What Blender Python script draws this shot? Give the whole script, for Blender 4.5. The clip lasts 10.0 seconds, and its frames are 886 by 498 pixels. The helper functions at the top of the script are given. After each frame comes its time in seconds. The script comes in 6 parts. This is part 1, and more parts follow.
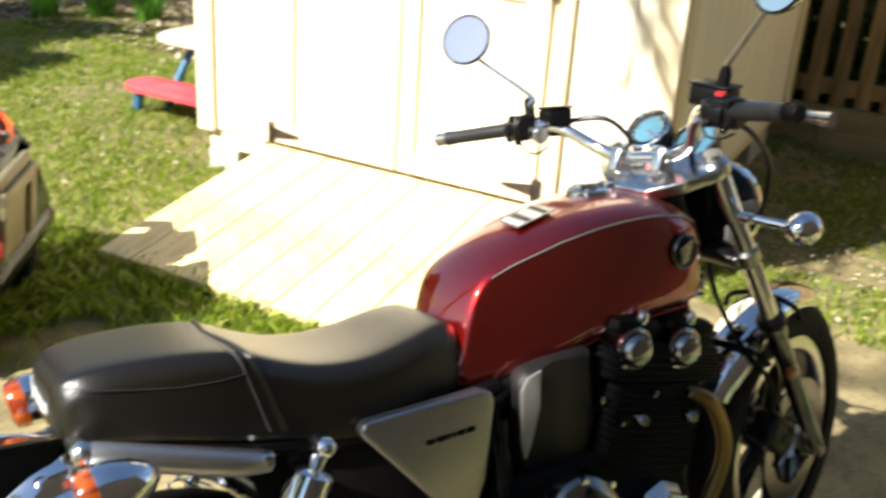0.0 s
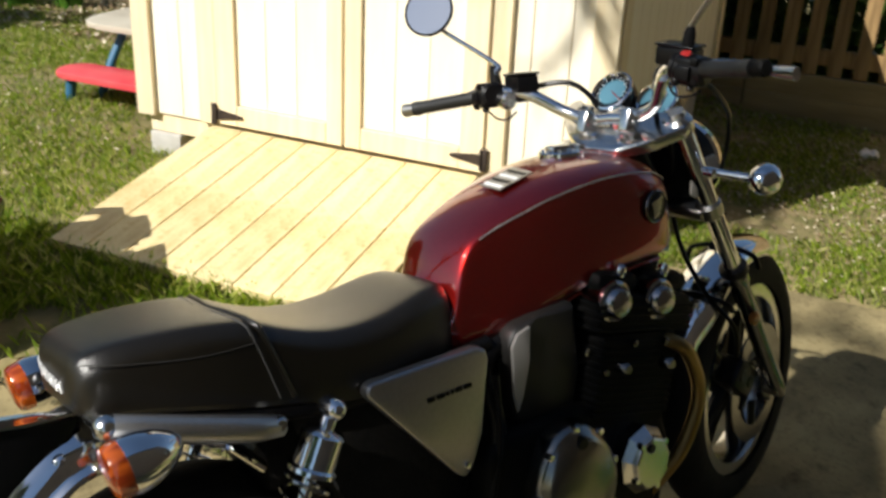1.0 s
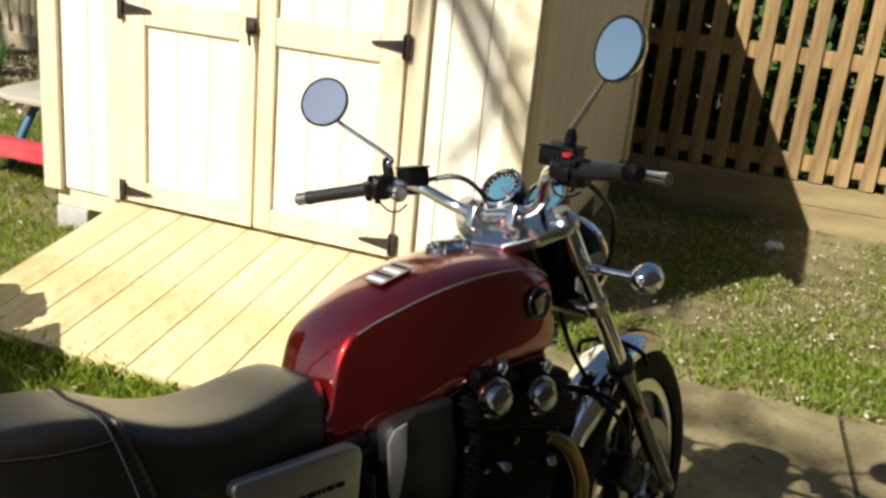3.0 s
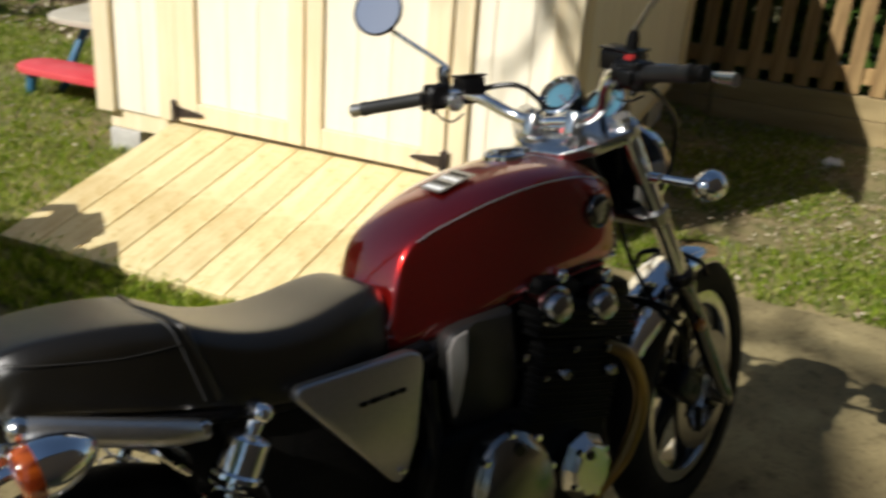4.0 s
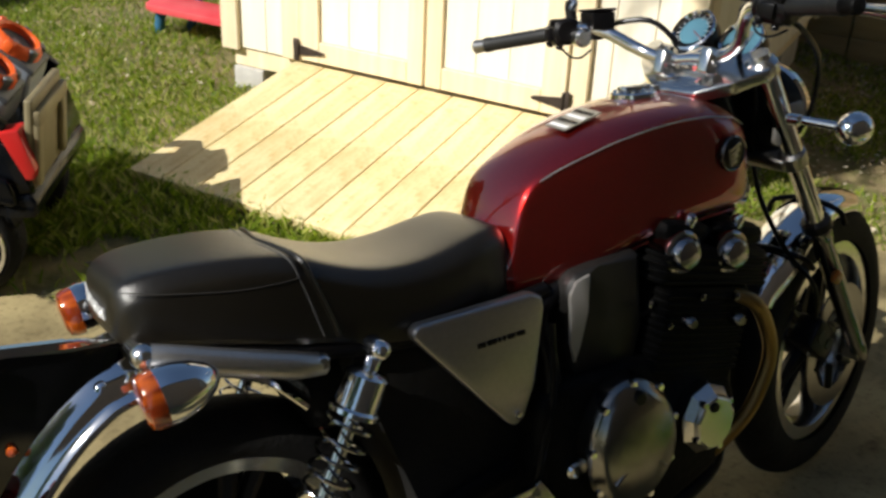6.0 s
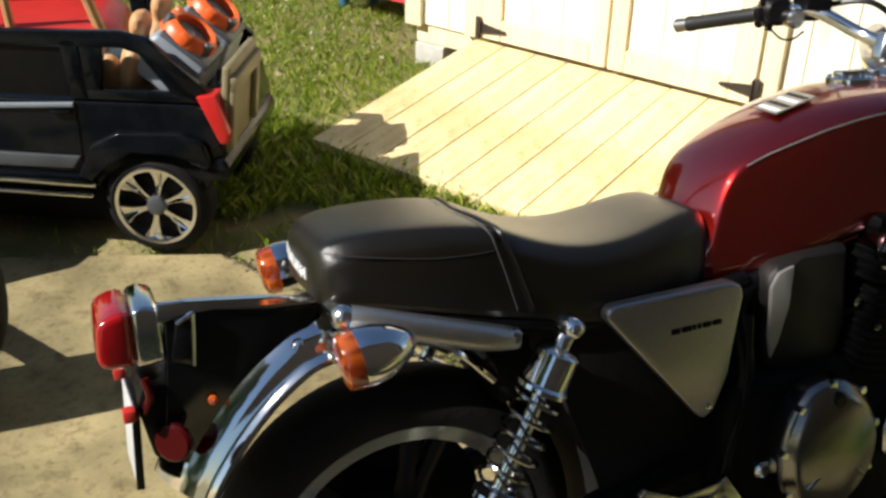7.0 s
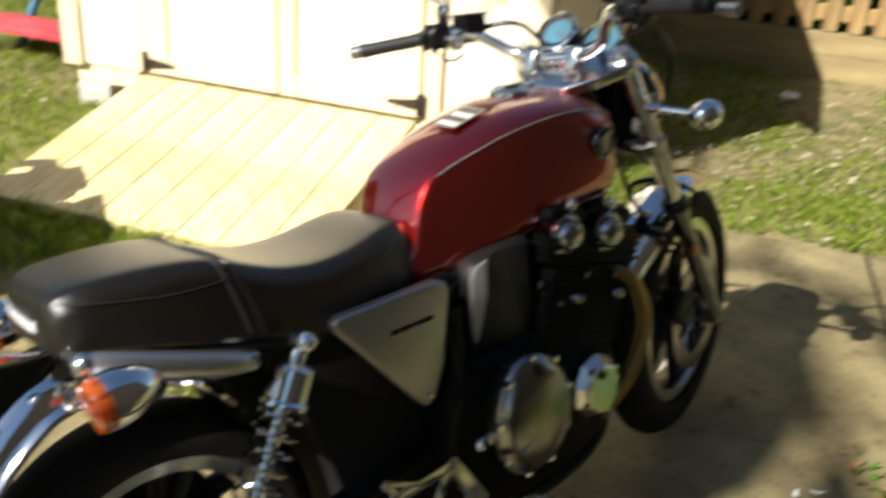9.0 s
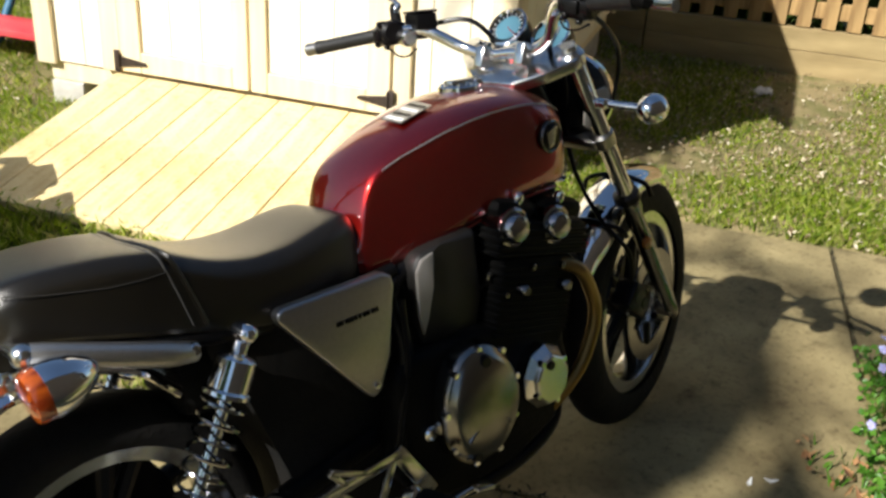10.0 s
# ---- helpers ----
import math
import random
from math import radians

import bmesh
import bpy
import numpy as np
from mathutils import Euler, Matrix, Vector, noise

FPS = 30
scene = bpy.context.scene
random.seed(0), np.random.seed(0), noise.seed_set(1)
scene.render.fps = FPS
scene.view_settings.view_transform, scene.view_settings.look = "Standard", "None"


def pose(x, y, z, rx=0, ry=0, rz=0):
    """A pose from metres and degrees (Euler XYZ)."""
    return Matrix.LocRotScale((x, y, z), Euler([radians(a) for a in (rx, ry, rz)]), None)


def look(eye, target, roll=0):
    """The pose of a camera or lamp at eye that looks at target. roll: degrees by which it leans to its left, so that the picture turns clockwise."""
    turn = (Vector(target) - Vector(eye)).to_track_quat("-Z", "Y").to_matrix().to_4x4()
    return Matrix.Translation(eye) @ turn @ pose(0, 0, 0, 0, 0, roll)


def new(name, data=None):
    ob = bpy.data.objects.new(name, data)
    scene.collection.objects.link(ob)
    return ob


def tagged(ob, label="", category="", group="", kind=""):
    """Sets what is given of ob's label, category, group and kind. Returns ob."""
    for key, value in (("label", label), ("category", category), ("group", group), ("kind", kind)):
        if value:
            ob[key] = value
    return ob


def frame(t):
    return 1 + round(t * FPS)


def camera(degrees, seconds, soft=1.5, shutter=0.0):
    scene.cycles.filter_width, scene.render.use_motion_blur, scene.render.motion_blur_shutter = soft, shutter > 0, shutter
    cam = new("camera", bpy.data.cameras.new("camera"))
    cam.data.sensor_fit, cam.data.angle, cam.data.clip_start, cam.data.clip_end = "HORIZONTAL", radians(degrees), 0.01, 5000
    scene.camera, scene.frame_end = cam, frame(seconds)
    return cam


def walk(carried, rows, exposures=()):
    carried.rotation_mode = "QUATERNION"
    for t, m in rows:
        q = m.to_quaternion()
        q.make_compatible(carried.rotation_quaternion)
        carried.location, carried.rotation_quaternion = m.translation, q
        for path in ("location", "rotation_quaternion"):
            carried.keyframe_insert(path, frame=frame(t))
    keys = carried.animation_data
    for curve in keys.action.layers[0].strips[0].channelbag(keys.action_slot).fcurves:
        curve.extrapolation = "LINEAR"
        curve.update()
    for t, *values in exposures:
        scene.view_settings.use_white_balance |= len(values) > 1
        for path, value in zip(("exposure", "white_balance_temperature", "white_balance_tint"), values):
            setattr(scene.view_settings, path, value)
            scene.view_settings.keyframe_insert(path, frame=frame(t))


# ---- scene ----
cam = camera(47.0, 10.0, soft=2.8, shutter=0.5)
PATH = [
    (0, (-0.274, -1.177, 1.555), (0.727, 0.346, 0.779), 3.81),
    (0.2, (-0.267, -1.193, 1.548), (0.672, 0.364, 0.763), 3.42),
    (0.5, (-0.279, -1.199, 1.544), (0.744, 0.318, 0.787), 2.86),
    (0.8, (-0.350, -1.180, 1.541), (0.726, 0.289, 0.764), 2.30),
    (1, (-0.394, -1.166, 1.550), (0.719, 0.258, 0.743), 2.84),
    (1.2, (-0.425, -1.163, 1.548), (0.716, 0.231, 0.726), 2.15),
    (1.5, (-0.431, -1.159, 1.540), (0.714, 0.213, 0.687), 2.43),
    (2, (-0.383, -1.166, 1.536), (0.696, 0.246, 0.663), 3.76),
    (2.2, (-0.347, -1.166, 1.532), (0.712, 0.264, 0.663), 3.38),
    (2.5, (-0.306, -1.170, 1.568), (0.852, 0.270, 0.859), 4.62),
    (2.7, (-0.309, -1.203, 1.585), (0.923, 0.208, 0.943), 5.96),
    (3.8, (-0.332, -1.206, 1.562), (0.888, 0.146, 0.784), 4.46),
    (4, (-0.327, -1.189, 1.545), (0.822, 0.210, 0.744), 4.22),
    (4.2, (-0.329, -1.185, 1.547), (0.749, 0.260, 0.727), 2.87),
    (4.5, (-0.304, -1.185, 1.533), (0.721, 0.273, 0.670), 3.05),
    (5, (-0.314, -1.169, 1.518), (0.651, 0.316, 0.633), 2.38),
    (5.2, (-0.313, -1.163, 1.518), (0.679, 0.292, 0.613), 3.44),
    (6.3, (-0.321, -1.147, 1.517), (0.572, 0.364, 0.600), 2.32),
    (6.5, (-0.342, -1.139, 1.513), (0.480, 0.399, 0.576), 2.86),
    (6.8, (-0.362, -1.134, 1.507), (0.355, 0.452, 0.563), 2.19),
    (7, (-0.366, -1.116, 1.492), (0.308, 0.488, 0.548), 1.57),
    (7.5, (-0.360, -1.148, 1.516), (0.352, 0.451, 0.591), -0.21),
    (8, (-0.357, -1.169, 1.500), (0.436, 0.346, 0.504), 1.62),
    (8.3, (-0.392, -1.158, 1.500), (0.497, 0.290, 0.483), 3.55),
    (8.5, (-0.415, -1.148, 1.500), (0.527, 0.282, 0.505), 3.99),
    (8.8, (-0.472, -1.161, 1.517), (0.613, 0.200, 0.573), 3.21),
    (9, (-0.473, -1.168, 1.541), (0.734, 0.130, 0.657), 3.62),
    (9.2, (-0.481, -1.178, 1.544), (0.817, 0.059, 0.705), 5.29),
    (9.4, (-0.502, -1.173, 1.566), (0.808, 0.047, 0.718), 7.08),
    (9.5, (-0.494, -1.186, 1.558), (0.780, 0.059, 0.694), 5.94),
    (9.6, (-0.486, -1.180, 1.566), (0.776, 0.060, 0.678), 5.80),
    (9.8, (-0.455, -1.204, 1.563), (0.789, 0.057, 0.677), 5.00),
    (10, (-0.431, -1.246, 1.551), (0.785, 0.041, 0.664), 3.49),
]
EXPOSURES = [(0.0, 1.36), (0.3, 1.12), (0.9, 0.43), (2.1, 0.36), (2.5, 0.54), (4.0, 0.15), (5.0, 0.20), (6.5, 0.44), (7.0, 0.56), (8.0, 0.55), (8.5, 0.60), (9.0, 0.86), (9.5, 0.70), (10.0, 0.68)]
walk(cam, [(t, look(eye, target, roll)) for t, eye, target, roll in PATH], EXPOSURES)

# ---- sky and sun ----
SUN_ELEVATION, SUN_AZIMUTH = radians(40.0), radians(181.0)
world = bpy.data.worlds.new("sky")
scene.world = world
world.use_nodes = True
sky = world.node_tree.nodes.new("ShaderNodeTexSky")
sky.sky_type, sky.sun_disc = "NISHITA", False
sky.air_density, sky.dust_density, sky.ozone_density = 1.25, 0.35, 2.6
sky.sun_elevation, sky.sun_rotation = SUN_ELEVATION, radians(90.0) - SUN_AZIMUTH
background = world.node_tree.nodes["Background"]
background.inputs["Strength"].default_value = 0.053
world.node_tree.links.new(sky.outputs["Color"], background.inputs["Color"])
sun_data = bpy.data.lights.new("sun", "SUN")
sun_data.energy, sun_data.angle, sun_data.color = 5.0, radians(0.55), (1.0, 0.965, 0.90)
sun = new("sun", sun_data)
to_sun = Vector((math.cos(SUN_ELEVATION) * math.cos(SUN_AZIMUTH), math.cos(SUN_ELEVATION) * math.sin(SUN_AZIMUTH), math.sin(SUN_ELEVATION)))
sun.matrix_world = look(to_sun * 30, (0, 0, 0))


# ---- materials ----
def material(name, colour, rough=0.5, metal=0.0, second=None, scale=8.0, mix=(0.35, 0.7), bump=0.0, bump_scale=60.0, coat=0.0, stretch=None, vary=0.0, detail=6.0, rough_vary=0.0, spec=0.5):
    """A surface of one or two colours mixed by noise, with fine relief."""
    m = bpy.data.materials.new(name)
    m.use_nodes = True
    n, l = m.node_tree.nodes, m.node_tree.links
    b = n["Principled BSDF"]
    b.inputs["Base Color"].default_value = (*colour, 1)
    b.inputs["Roughness"].default_value, b.inputs["Metallic"].default_value = rough, metal
    b.inputs["Specular IOR Level"].default_value = spec
    b.inputs["Coat Weight"].default_value, b.inputs["Coat Roughness"].default_value = coat, 0.04
    co = n.new("ShaderNodeTexCoord")
    mp = n.new("ShaderNodeMapping")
    l.new(co.outputs["Object"], mp.inputs["Vector"])
    if stretch:
        mp.inputs["Scale"].default_value = stretch
    out = None
    if second:
        t = n.new("ShaderNodeTexNoise")
        t.inputs["Scale"].default_value, t.inputs["Detail"].default_value = scale, detail
        l.new(mp.outputs["Vector"], t.inputs["Vector"])
        r = n.new("ShaderNodeValToRGB")
        r.color_ramp.elements[0].position, r.color_ramp.elements[1].position = mix
        r.color_ramp.elements[0].color, r.color_ramp.elements[1].color = (*colour, 1), (*second, 1)
        l.new(t.outputs["Fac"], r.inputs["Fac"])
        out = r.outputs["Color"]
        if rough_vary:
            q = n.new("ShaderNodeMapRange")
            q.inputs["To Min"].default_value, q.inputs["To Max"].default_value = rough - rough_vary, rough + rough_vary
            l.new(t.outputs["Fac"], q.inputs["Value"])
            l.new(q.outputs["Result"], b.inputs["Roughness"])
    if vary:
        info = n.new("ShaderNodeObjectInfo")
        h = n.new("ShaderNodeHueSaturation")
        q = n.new("ShaderNodeMapRange")
        q.inputs["To Min"].default_value, q.inputs["To Max"].default_value = 1 - vary, 1 + vary
        l.new(info.outputs["Random"], q.inputs["Value"])
        l.new(q.outputs["Result"], h.inputs["Value"])
        if out:
            l.new(out, h.inputs["Color"])
        else:
            h.inputs["Color"].default_value = (*colour, 1)
        out = h.outputs["Color"]
    if out:
        l.new(out, b.inputs["Base Color"])
    if bump:
        t = n.new("ShaderNodeTexNoise")
        t.inputs["Scale"].default_value, t.inputs["Detail"].default_value = bump_scale, 8
        l.new(mp.outputs["Vector"], t.inputs["Vector"])
        u = n.new("ShaderNodeBump")
        u.inputs["Strength"].default_value, u.inputs["Distance"].default_value = bump, 0.02
        l.new(t.outputs["Fac"], u.inputs["Height"])
        l.new(u.outputs["Normal"], b.inputs["Normal"])
    return m


def island_material(name, colours, rough=0.8, translucent=0.0):
    """Colours picked at random for each blade, leaf or chip of a joined mesh."""
    m = bpy.data.materials.new(name)
    m.use_nodes = True
    n, l = m.node_tree.nodes, m.node_tree.links
    b = n["Principled BSDF"]
    b.inputs["Roughness"].default_value = rough
    g = n.new("ShaderNodeNewGeometry")
    r = n.new("ShaderNodeValToRGB")
    while len(r.color_ramp.elements) < len(colours):
        r.color_ramp.elements.new(0.5)
    for k, (e, c) in enumerate(zip(r.color_ramp.elements, colours)):
        e.position, e.color = k / (len(colours) - 1), (*c, 1)
    l.new(g.outputs["Random Per Island"], r.inputs["Fac"])
    l.new(r.outputs["Color"], b.inputs["Base Color"])
    if translucent:
        t = n.new("ShaderNodeBsdfTranslucent")
        x = n.new("ShaderNodeMixShader")
        x.inputs["Fac"].default_value = translucent
        l.new(r.outputs["Color"], t.inputs["Color"])
        l.new(b.outputs["BSDF"], x.inputs[1])
        l.new(t.outputs["BSDF"], x.inputs[2])
        l.new(x.outputs["Shader"], n["Material Output"].inputs["Surface"])
    return m


PINE = material("new_pine", (0.80, 0.66, 0.42), 0.6, second=(0.86, 0.75, 0.53), scale=5, stretch=(6, 6, 0.6), bump=0.12, bump_scale=50, vary=0.06)
PINE_PANEL = material("pine_panel", (0.86, 0.78, 0.61), 0.65, second=(0.89, 0.83, 0.69), scale=4, stretch=(7, 7, 0.5), bump=0.12, bump_scale=60, vary=0.04)
RAMP_PINE = material("ramp_pine", (0.68, 0.53, 0.25), 0.6, second=(0.87, 0.75, 0.44), scale=3, mix=(0.25, 0.7), stretch=(7, 0.9, 7), bump=0.15, bump_scale=40, vary=0.13)
FENCE_WOOD = material("fence_wood", (0.23, 0.14, 0.055), 0.8, second=(0.41, 0.27, 0.115), scale=5, stretch=(8, 8, 0.7), bump=0.25, bump_scale=40, vary=0.22)
OLD_WOOD = material("weathered_timber", (0.40, 0.32, 0.21), 0.85, second=(0.52, 0.42, 0.28), scale=4, stretch=(1, 8, 8), bump=0.25, bump_scale=40, vary=0.12)
KICK_WOOD = material("dirty_timber", (0.25, 0.185, 0.085), 0.9, second=(0.44, 0.335, 0.165), scale=2.5, mix=(0.3, 0.75), stretch=(1, 5, 5), bump=0.3, bump_scale=40, vary=0.10)
CONCRETE = material("old_concrete", (0.170, 0.134, 0.062), 0.9, second=(0.40, 0.325, 0.160), scale=4.0, mix=(0.3, 0.7), bump=0.14, bump_scale=70, vary=0.05, detail=10)


def stained(m, scale, low, tint, spots):
    """Adds broad stains and small dark spots to a surface."""
    n, l = m.node_tree.nodes, m.node_tree.links
    b = n["Principled BSDF"]
    src = b.inputs["Base Color"].links[0].from_socket
    co = n.new("ShaderNodeTexCoord")
    for size, a, z, colour in ((scale, low, low + 0.28, tint), (scale * 7.3, 0.55, 0.72, spots), (scale * 30, 0.52, 0.76, spots)):
        t = n.new("ShaderNodeTexNoise")
        t.inputs["Scale"].default_value, t.inputs["Detail"].default_value, t.inputs["Roughness"].default_value = size, 5, 0.62
        l.new(co.outputs["Object"], t.inputs["Vector"])
        r = n.new("ShaderNodeMapRange")
        r.inputs["From Min"].default_value, r.inputs["From Max"].default_value = a, z
        l.new(t.outputs["Fac"], r.inputs["Value"])
        x = n.new("ShaderNodeMix")
        x.data_type, x.blend_type = "RGBA", "MULTIPLY"
        l.new(r.outputs["Result"], x.inputs["Factor"])
        l.new(src, x.inputs["A"])
        x.inputs["B"].default_value = (*colour, 1)
        src = x.outputs["Result"]
    l.new(src, b.inputs["Base Color"])
    return m


stained(CONCRETE, 1.7, 0.46, (0.50, 0.47, 0.42), (0.52, 0.49, 0.44))
stained(RAMP_PINE, 2.6, 0.48, (0.72, 0.60, 0.42), (0.80, 0.70, 0.54))
BLOCK = material("concrete_block", (0.48, 0.46, 0.42), 0.95, second=(0.60, 0.58, 0.53), scale=14, bump=0.5, bump_scale=120)
SOIL = material("lawn_soil", (0.14, 0.14, 0.04), 0.95, second=(0.28, 0.22, 0.105), scale=6.5, mix=(0.38, 0.62), bump=0.6, bump_scale=30, detail=12)
GRASS = island_material("grass_blades", [(0.085, 0.15, 0.008), (0.20, 0.30, 0.014), (0.33, 0.42, 0.030), (0.56, 0.53, 0.19)], 0.6, 0.5)
STRAW = island_material("dry_leaves", [(0.10, 0.06, 0.025), (0.20, 0.14, 0.07), (0.34, 0.26, 0.15), (0.66, 0.59, 0.44)], 0.8)
BROWN_LEAF = island_material("brown_leaves", [(0.14, 0.06, 0.025), (0.30, 0.15, 0.06), (0.45, 0.26, 0.12)], 0.8)
BULB_LEAF = island_material("bulb_leaves", [(0.05, 0.15, 0.015), (0.08, 0.22, 0.02), (0.13, 0.30, 0.03)], 0.45, 0.3)
DIRT = island_material("joint_dirt", [(0.02, 0.016, 0.011), (0.045, 0.036, 0.022), (0.05, 0.055, 0.02), (0.09, 0.07, 0.04)], 0.95)
LEAF = island_material("green_leaves", [(0.03, 0.07, 0.012), (0.06, 0.13, 0.02), (0.10, 0.19, 0.03)], 0.5, 0.3)
BARK = material("bark", (0.10, 0.075, 0.05), 0.95, second=(0.17, 0.13, 0.09), scale=10, bump=0.8, bump_scale=20)
PALE_BARK = material("pale_bark", (0.34, 0.27, 0.15), 0.9, second=(0.46, 0.38, 0.23), scale=9, stretch=(3, 3, 0.6), bump=0.5, bump_scale=35)
HINGE = material("black_iron", (0.03, 0.022, 0.018), 0.55, 0.3, second=(0.06, 0.04, 0.03), scale=30)
CHROME = material("chrome", (0.83, 0.84, 0.86), 0.07, 1.0, second=(0.78, 0.79, 0.81), scale=15)
CAST = material("dull_cast_aluminium", (0.30, 0.295, 0.28), 0.20, 1.0, second=(0.20, 0.196, 0.185), scale=7, bump=0.03, bump_scale=160, rough_vary=0.06)
CAP_CHROME = material("smoky_chrome", (0.40, 0.40, 0.41), 0.14, 1.0, second=(0.30, 0.30, 0.31), scale=25)
DARK_CHROME = material("dark_chrome", (0.20, 0.20, 0.20), 0.15, 1.0, second=(0.14, 0.14, 0.14), scale=15)
DIM_AMBER = material("dim_amber_lens", (0.30, 0.09, 0.012), 0.2, coat=0.6)
ALUMINIUM = material("cast_aluminium", (0.42, 0.41, 0.39), 0.28, 1.0, second=(0.34, 0.33, 0.31), scale=30, bump=0.03, bump_scale=200)
POLISHED = material("polished_aluminium", (0.75, 0.74, 0.72), 0.2, 1.0, second=(0.66, 0.65, 0.63), scale=20)
SILVER = material("silver_paint", (0.46, 0.45, 0.435), 0.34, 0.85, second=(0.42, 0.41, 0.395), scale=120, coat=0.4)
PIPE = material("heat_tinted_steel", (0.25, 0.16, 0.055), 0.42, 1.0, second=(0.32, 0.22, 0.09), scale=8)
RED = material("candy_red", (0.28, 0.0055, 0.0026), 0.33, 0.9, second=(0.23, 0.0045, 0.002), scale=300, coat=1.0)
RED.node_tree.nodes["Principled BSDF"].inputs["Coat IOR"].default_value = 1.95
PINSTRIPE = material("pale_stripe", (0.42, 0.38, 0.38), 0.3, 0.6, coat=1.0)
VINYL = material("black_vinyl", (0.0075, 0.0062, 0.0042), 0.30, second=(0.0115, 0.0094, 0.0062), spec=0.60, scale=9, bump=0.12, bump_scale=500)
STITCH = material("grey_piping", (0.07, 0.068, 0.065), 0.6)
PIPING = material("dark_piping", (0.028, 0.026, 0.023), 0.5)
SATIN_BLACK = material("satin_black_plastic", (0.011, 0.010, 0.009), 0.5, second=(0.016, 0.0145, 0.0125), scale=14, bump=0.04, bump_scale=200)
BLACK = material("black_paint", (0.004, 0.004, 0.0045), 0.32, second=(0.007, 0.006, 0.006), scale=20, spec=0.2)
ENGINE = material("black_engine", (0.004, 0.004, 0.0039), 0.5, 0.0, second=(0.008, 0.0077, 0.007), scale=18, bump=0.1, bump_scale=100, spec=0.08)
RUBBER = material("tyre_rubber", (0.008, 0.008, 0.008), 0.7, second=(0.015, 0.014, 0.013), scale=12, bump=0.15, bump_scale=90, spec=0.12)
GRIP_RUBBER = material("grip_rubber", (0.011, 0.011, 0.0105), 0.5, second=(0.018, 0.0175, 0.0165), scale=30)
PALE_GREY = material("pale_grey_plastic", (0.34, 0.32, 0.29), 0.42, second=(0.38, 0.36, 0.33), scale=20)
AMBER = material("amber_lens", (0.50, 0.095, 0.008), 0.16, coat=1.0, second=(0.20, 0.026, 0.004), scale=9, mix=(0.42, 0.58), stretch=(1, 6, 6), detail=1.0)
RED_LENS = material("red_lens", (0.36, 0.008, 0.010), 0.12, coat=1.0, second=(0.24, 0.004, 0.006), scale=16, stretch=(1, 5, 1))
TAIL_RED = material("toy_tail_red", (0.55, 0.02, 0.018), 0.3, second=(0.48, 0.016, 0.015), scale=12)
DEEP_RED = material("deep_red_reflector", (0.050, 0.003, 0.003), 0.25, spec=0.25)
PLATE_WHITE = material("dull_white_plate", (0.50, 0.50, 0.49), 0.45)
GLOSS_BLACK = material("glossy_black_plastic", (0.006, 0.006, 0.007), 0.08, spec=0.5)
MIRROR = material("mirror_glass", (0.92, 0.94, 0.95), 0.01, 1.0)
DIAL = material("dial_face", (0.10, 0.24, 0.31), 0.3, second=(0.08, 0.20, 0.27), scale=20)
WHITE = material("white_marks", (0.78, 0.78, 0.76), 0.5)
ORANGE = material("orange_plastic", (0.85, 0.13, 0.02), 0.4, second=(0.78, 0.11, 0.015), scale=20)
TOY_BLACK = material("toy_black_plastic", (0.003, 0.0038, 0.005), 0.14, second=(0.006, 0.007, 0.009), scale=14, spec=0.2)
TOY_LIME = material("toy_lime_plastic", (0.30, 0.42, 0.06), 0.45, second=(0.36, 0.46, 0.08), scale=9)
TOY_GREY = material("toy_grey_plastic", (0.24, 0.27, 0.31), 0.45, second=(0.30, 0.33, 0.37), scale=9)
TOY_DARK = material("toy_dark_grey_plastic", (0.06, 0.066, 0.072), 0.4, second=(0.09, 0.097, 0.105), scale=9)
TOY_TAN = material("toy_tan_plastic", (0.55, 0.30, 0.13), 0.5, second=(0.48, 0.26, 0.11), scale=12)
TOY_RED = material("toy_red_plastic", (0.50, 0.030, 0.025), 0.35, second=(0.42, 0.028, 0.022), scale=9)
BENCH_RED = material("faded_red_plastic", (0.62, 0.045, 0.06), 0.5, second=(0.70, 0.10, 0.11), scale=6)
TABLE_BLUE = material("blue_plastic", (0.02, 0.11, 0.20), 0.5, second=(0.03, 0.14, 0.25), scale=8)
TABLE_TOP = material("beige_plastic", (0.50, 0.46, 0.37), 0.6, second=(0.40, 0.36, 0.28), scale=5)
TOY_KHAKI = material("dusty_khaki_plastic", (0.19, 0.155, 0.08), 0.55, second=(0.28, 0.24, 0.14), scale=7)
VIOLET = island_material("violet_petals", [(0.34, 0.34, 0.75), (0.55, 0.55, 0.9), (0.46, 0.42, 0.8)], 0.6)
SIDING = material("brown_siding", (0.16, 0.12, 0.09), 0.7, second=(0.20, 0.15, 0.11), scale=3, bump=0.1)
ROOFING = material("asphalt_shingle", (0.10, 0.095, 0.09), 0.95, second=(0.15, 0.14, 0.13), scale=18, bump=0.5)


# ---- building blocks ----
def part(name, bm, mat, parent, label="", smooth=True, kind=""):
    """Links a bmesh as one mesh object under a thing or a part."""
    me = bpy.data.meshes.new(name)
    bmesh.ops.recalc_face_normals(bm, faces=bm.faces)
    bm.to_mesh(me)
    bm.free()
    me.materials.append(mat)
    if smooth:
        me.polygons.foreach_set("use_smooth", [True] * len(me.polygons))
        me.set_sharp_from_angle(angle=radians(38))
    ob = new(name, me)
    ob.parent = parent
    if parent and parent.type == "MESH":
        ob.matrix_parent_inverse = Matrix.Identity(4)
    return tagged(ob, label, kind=kind)


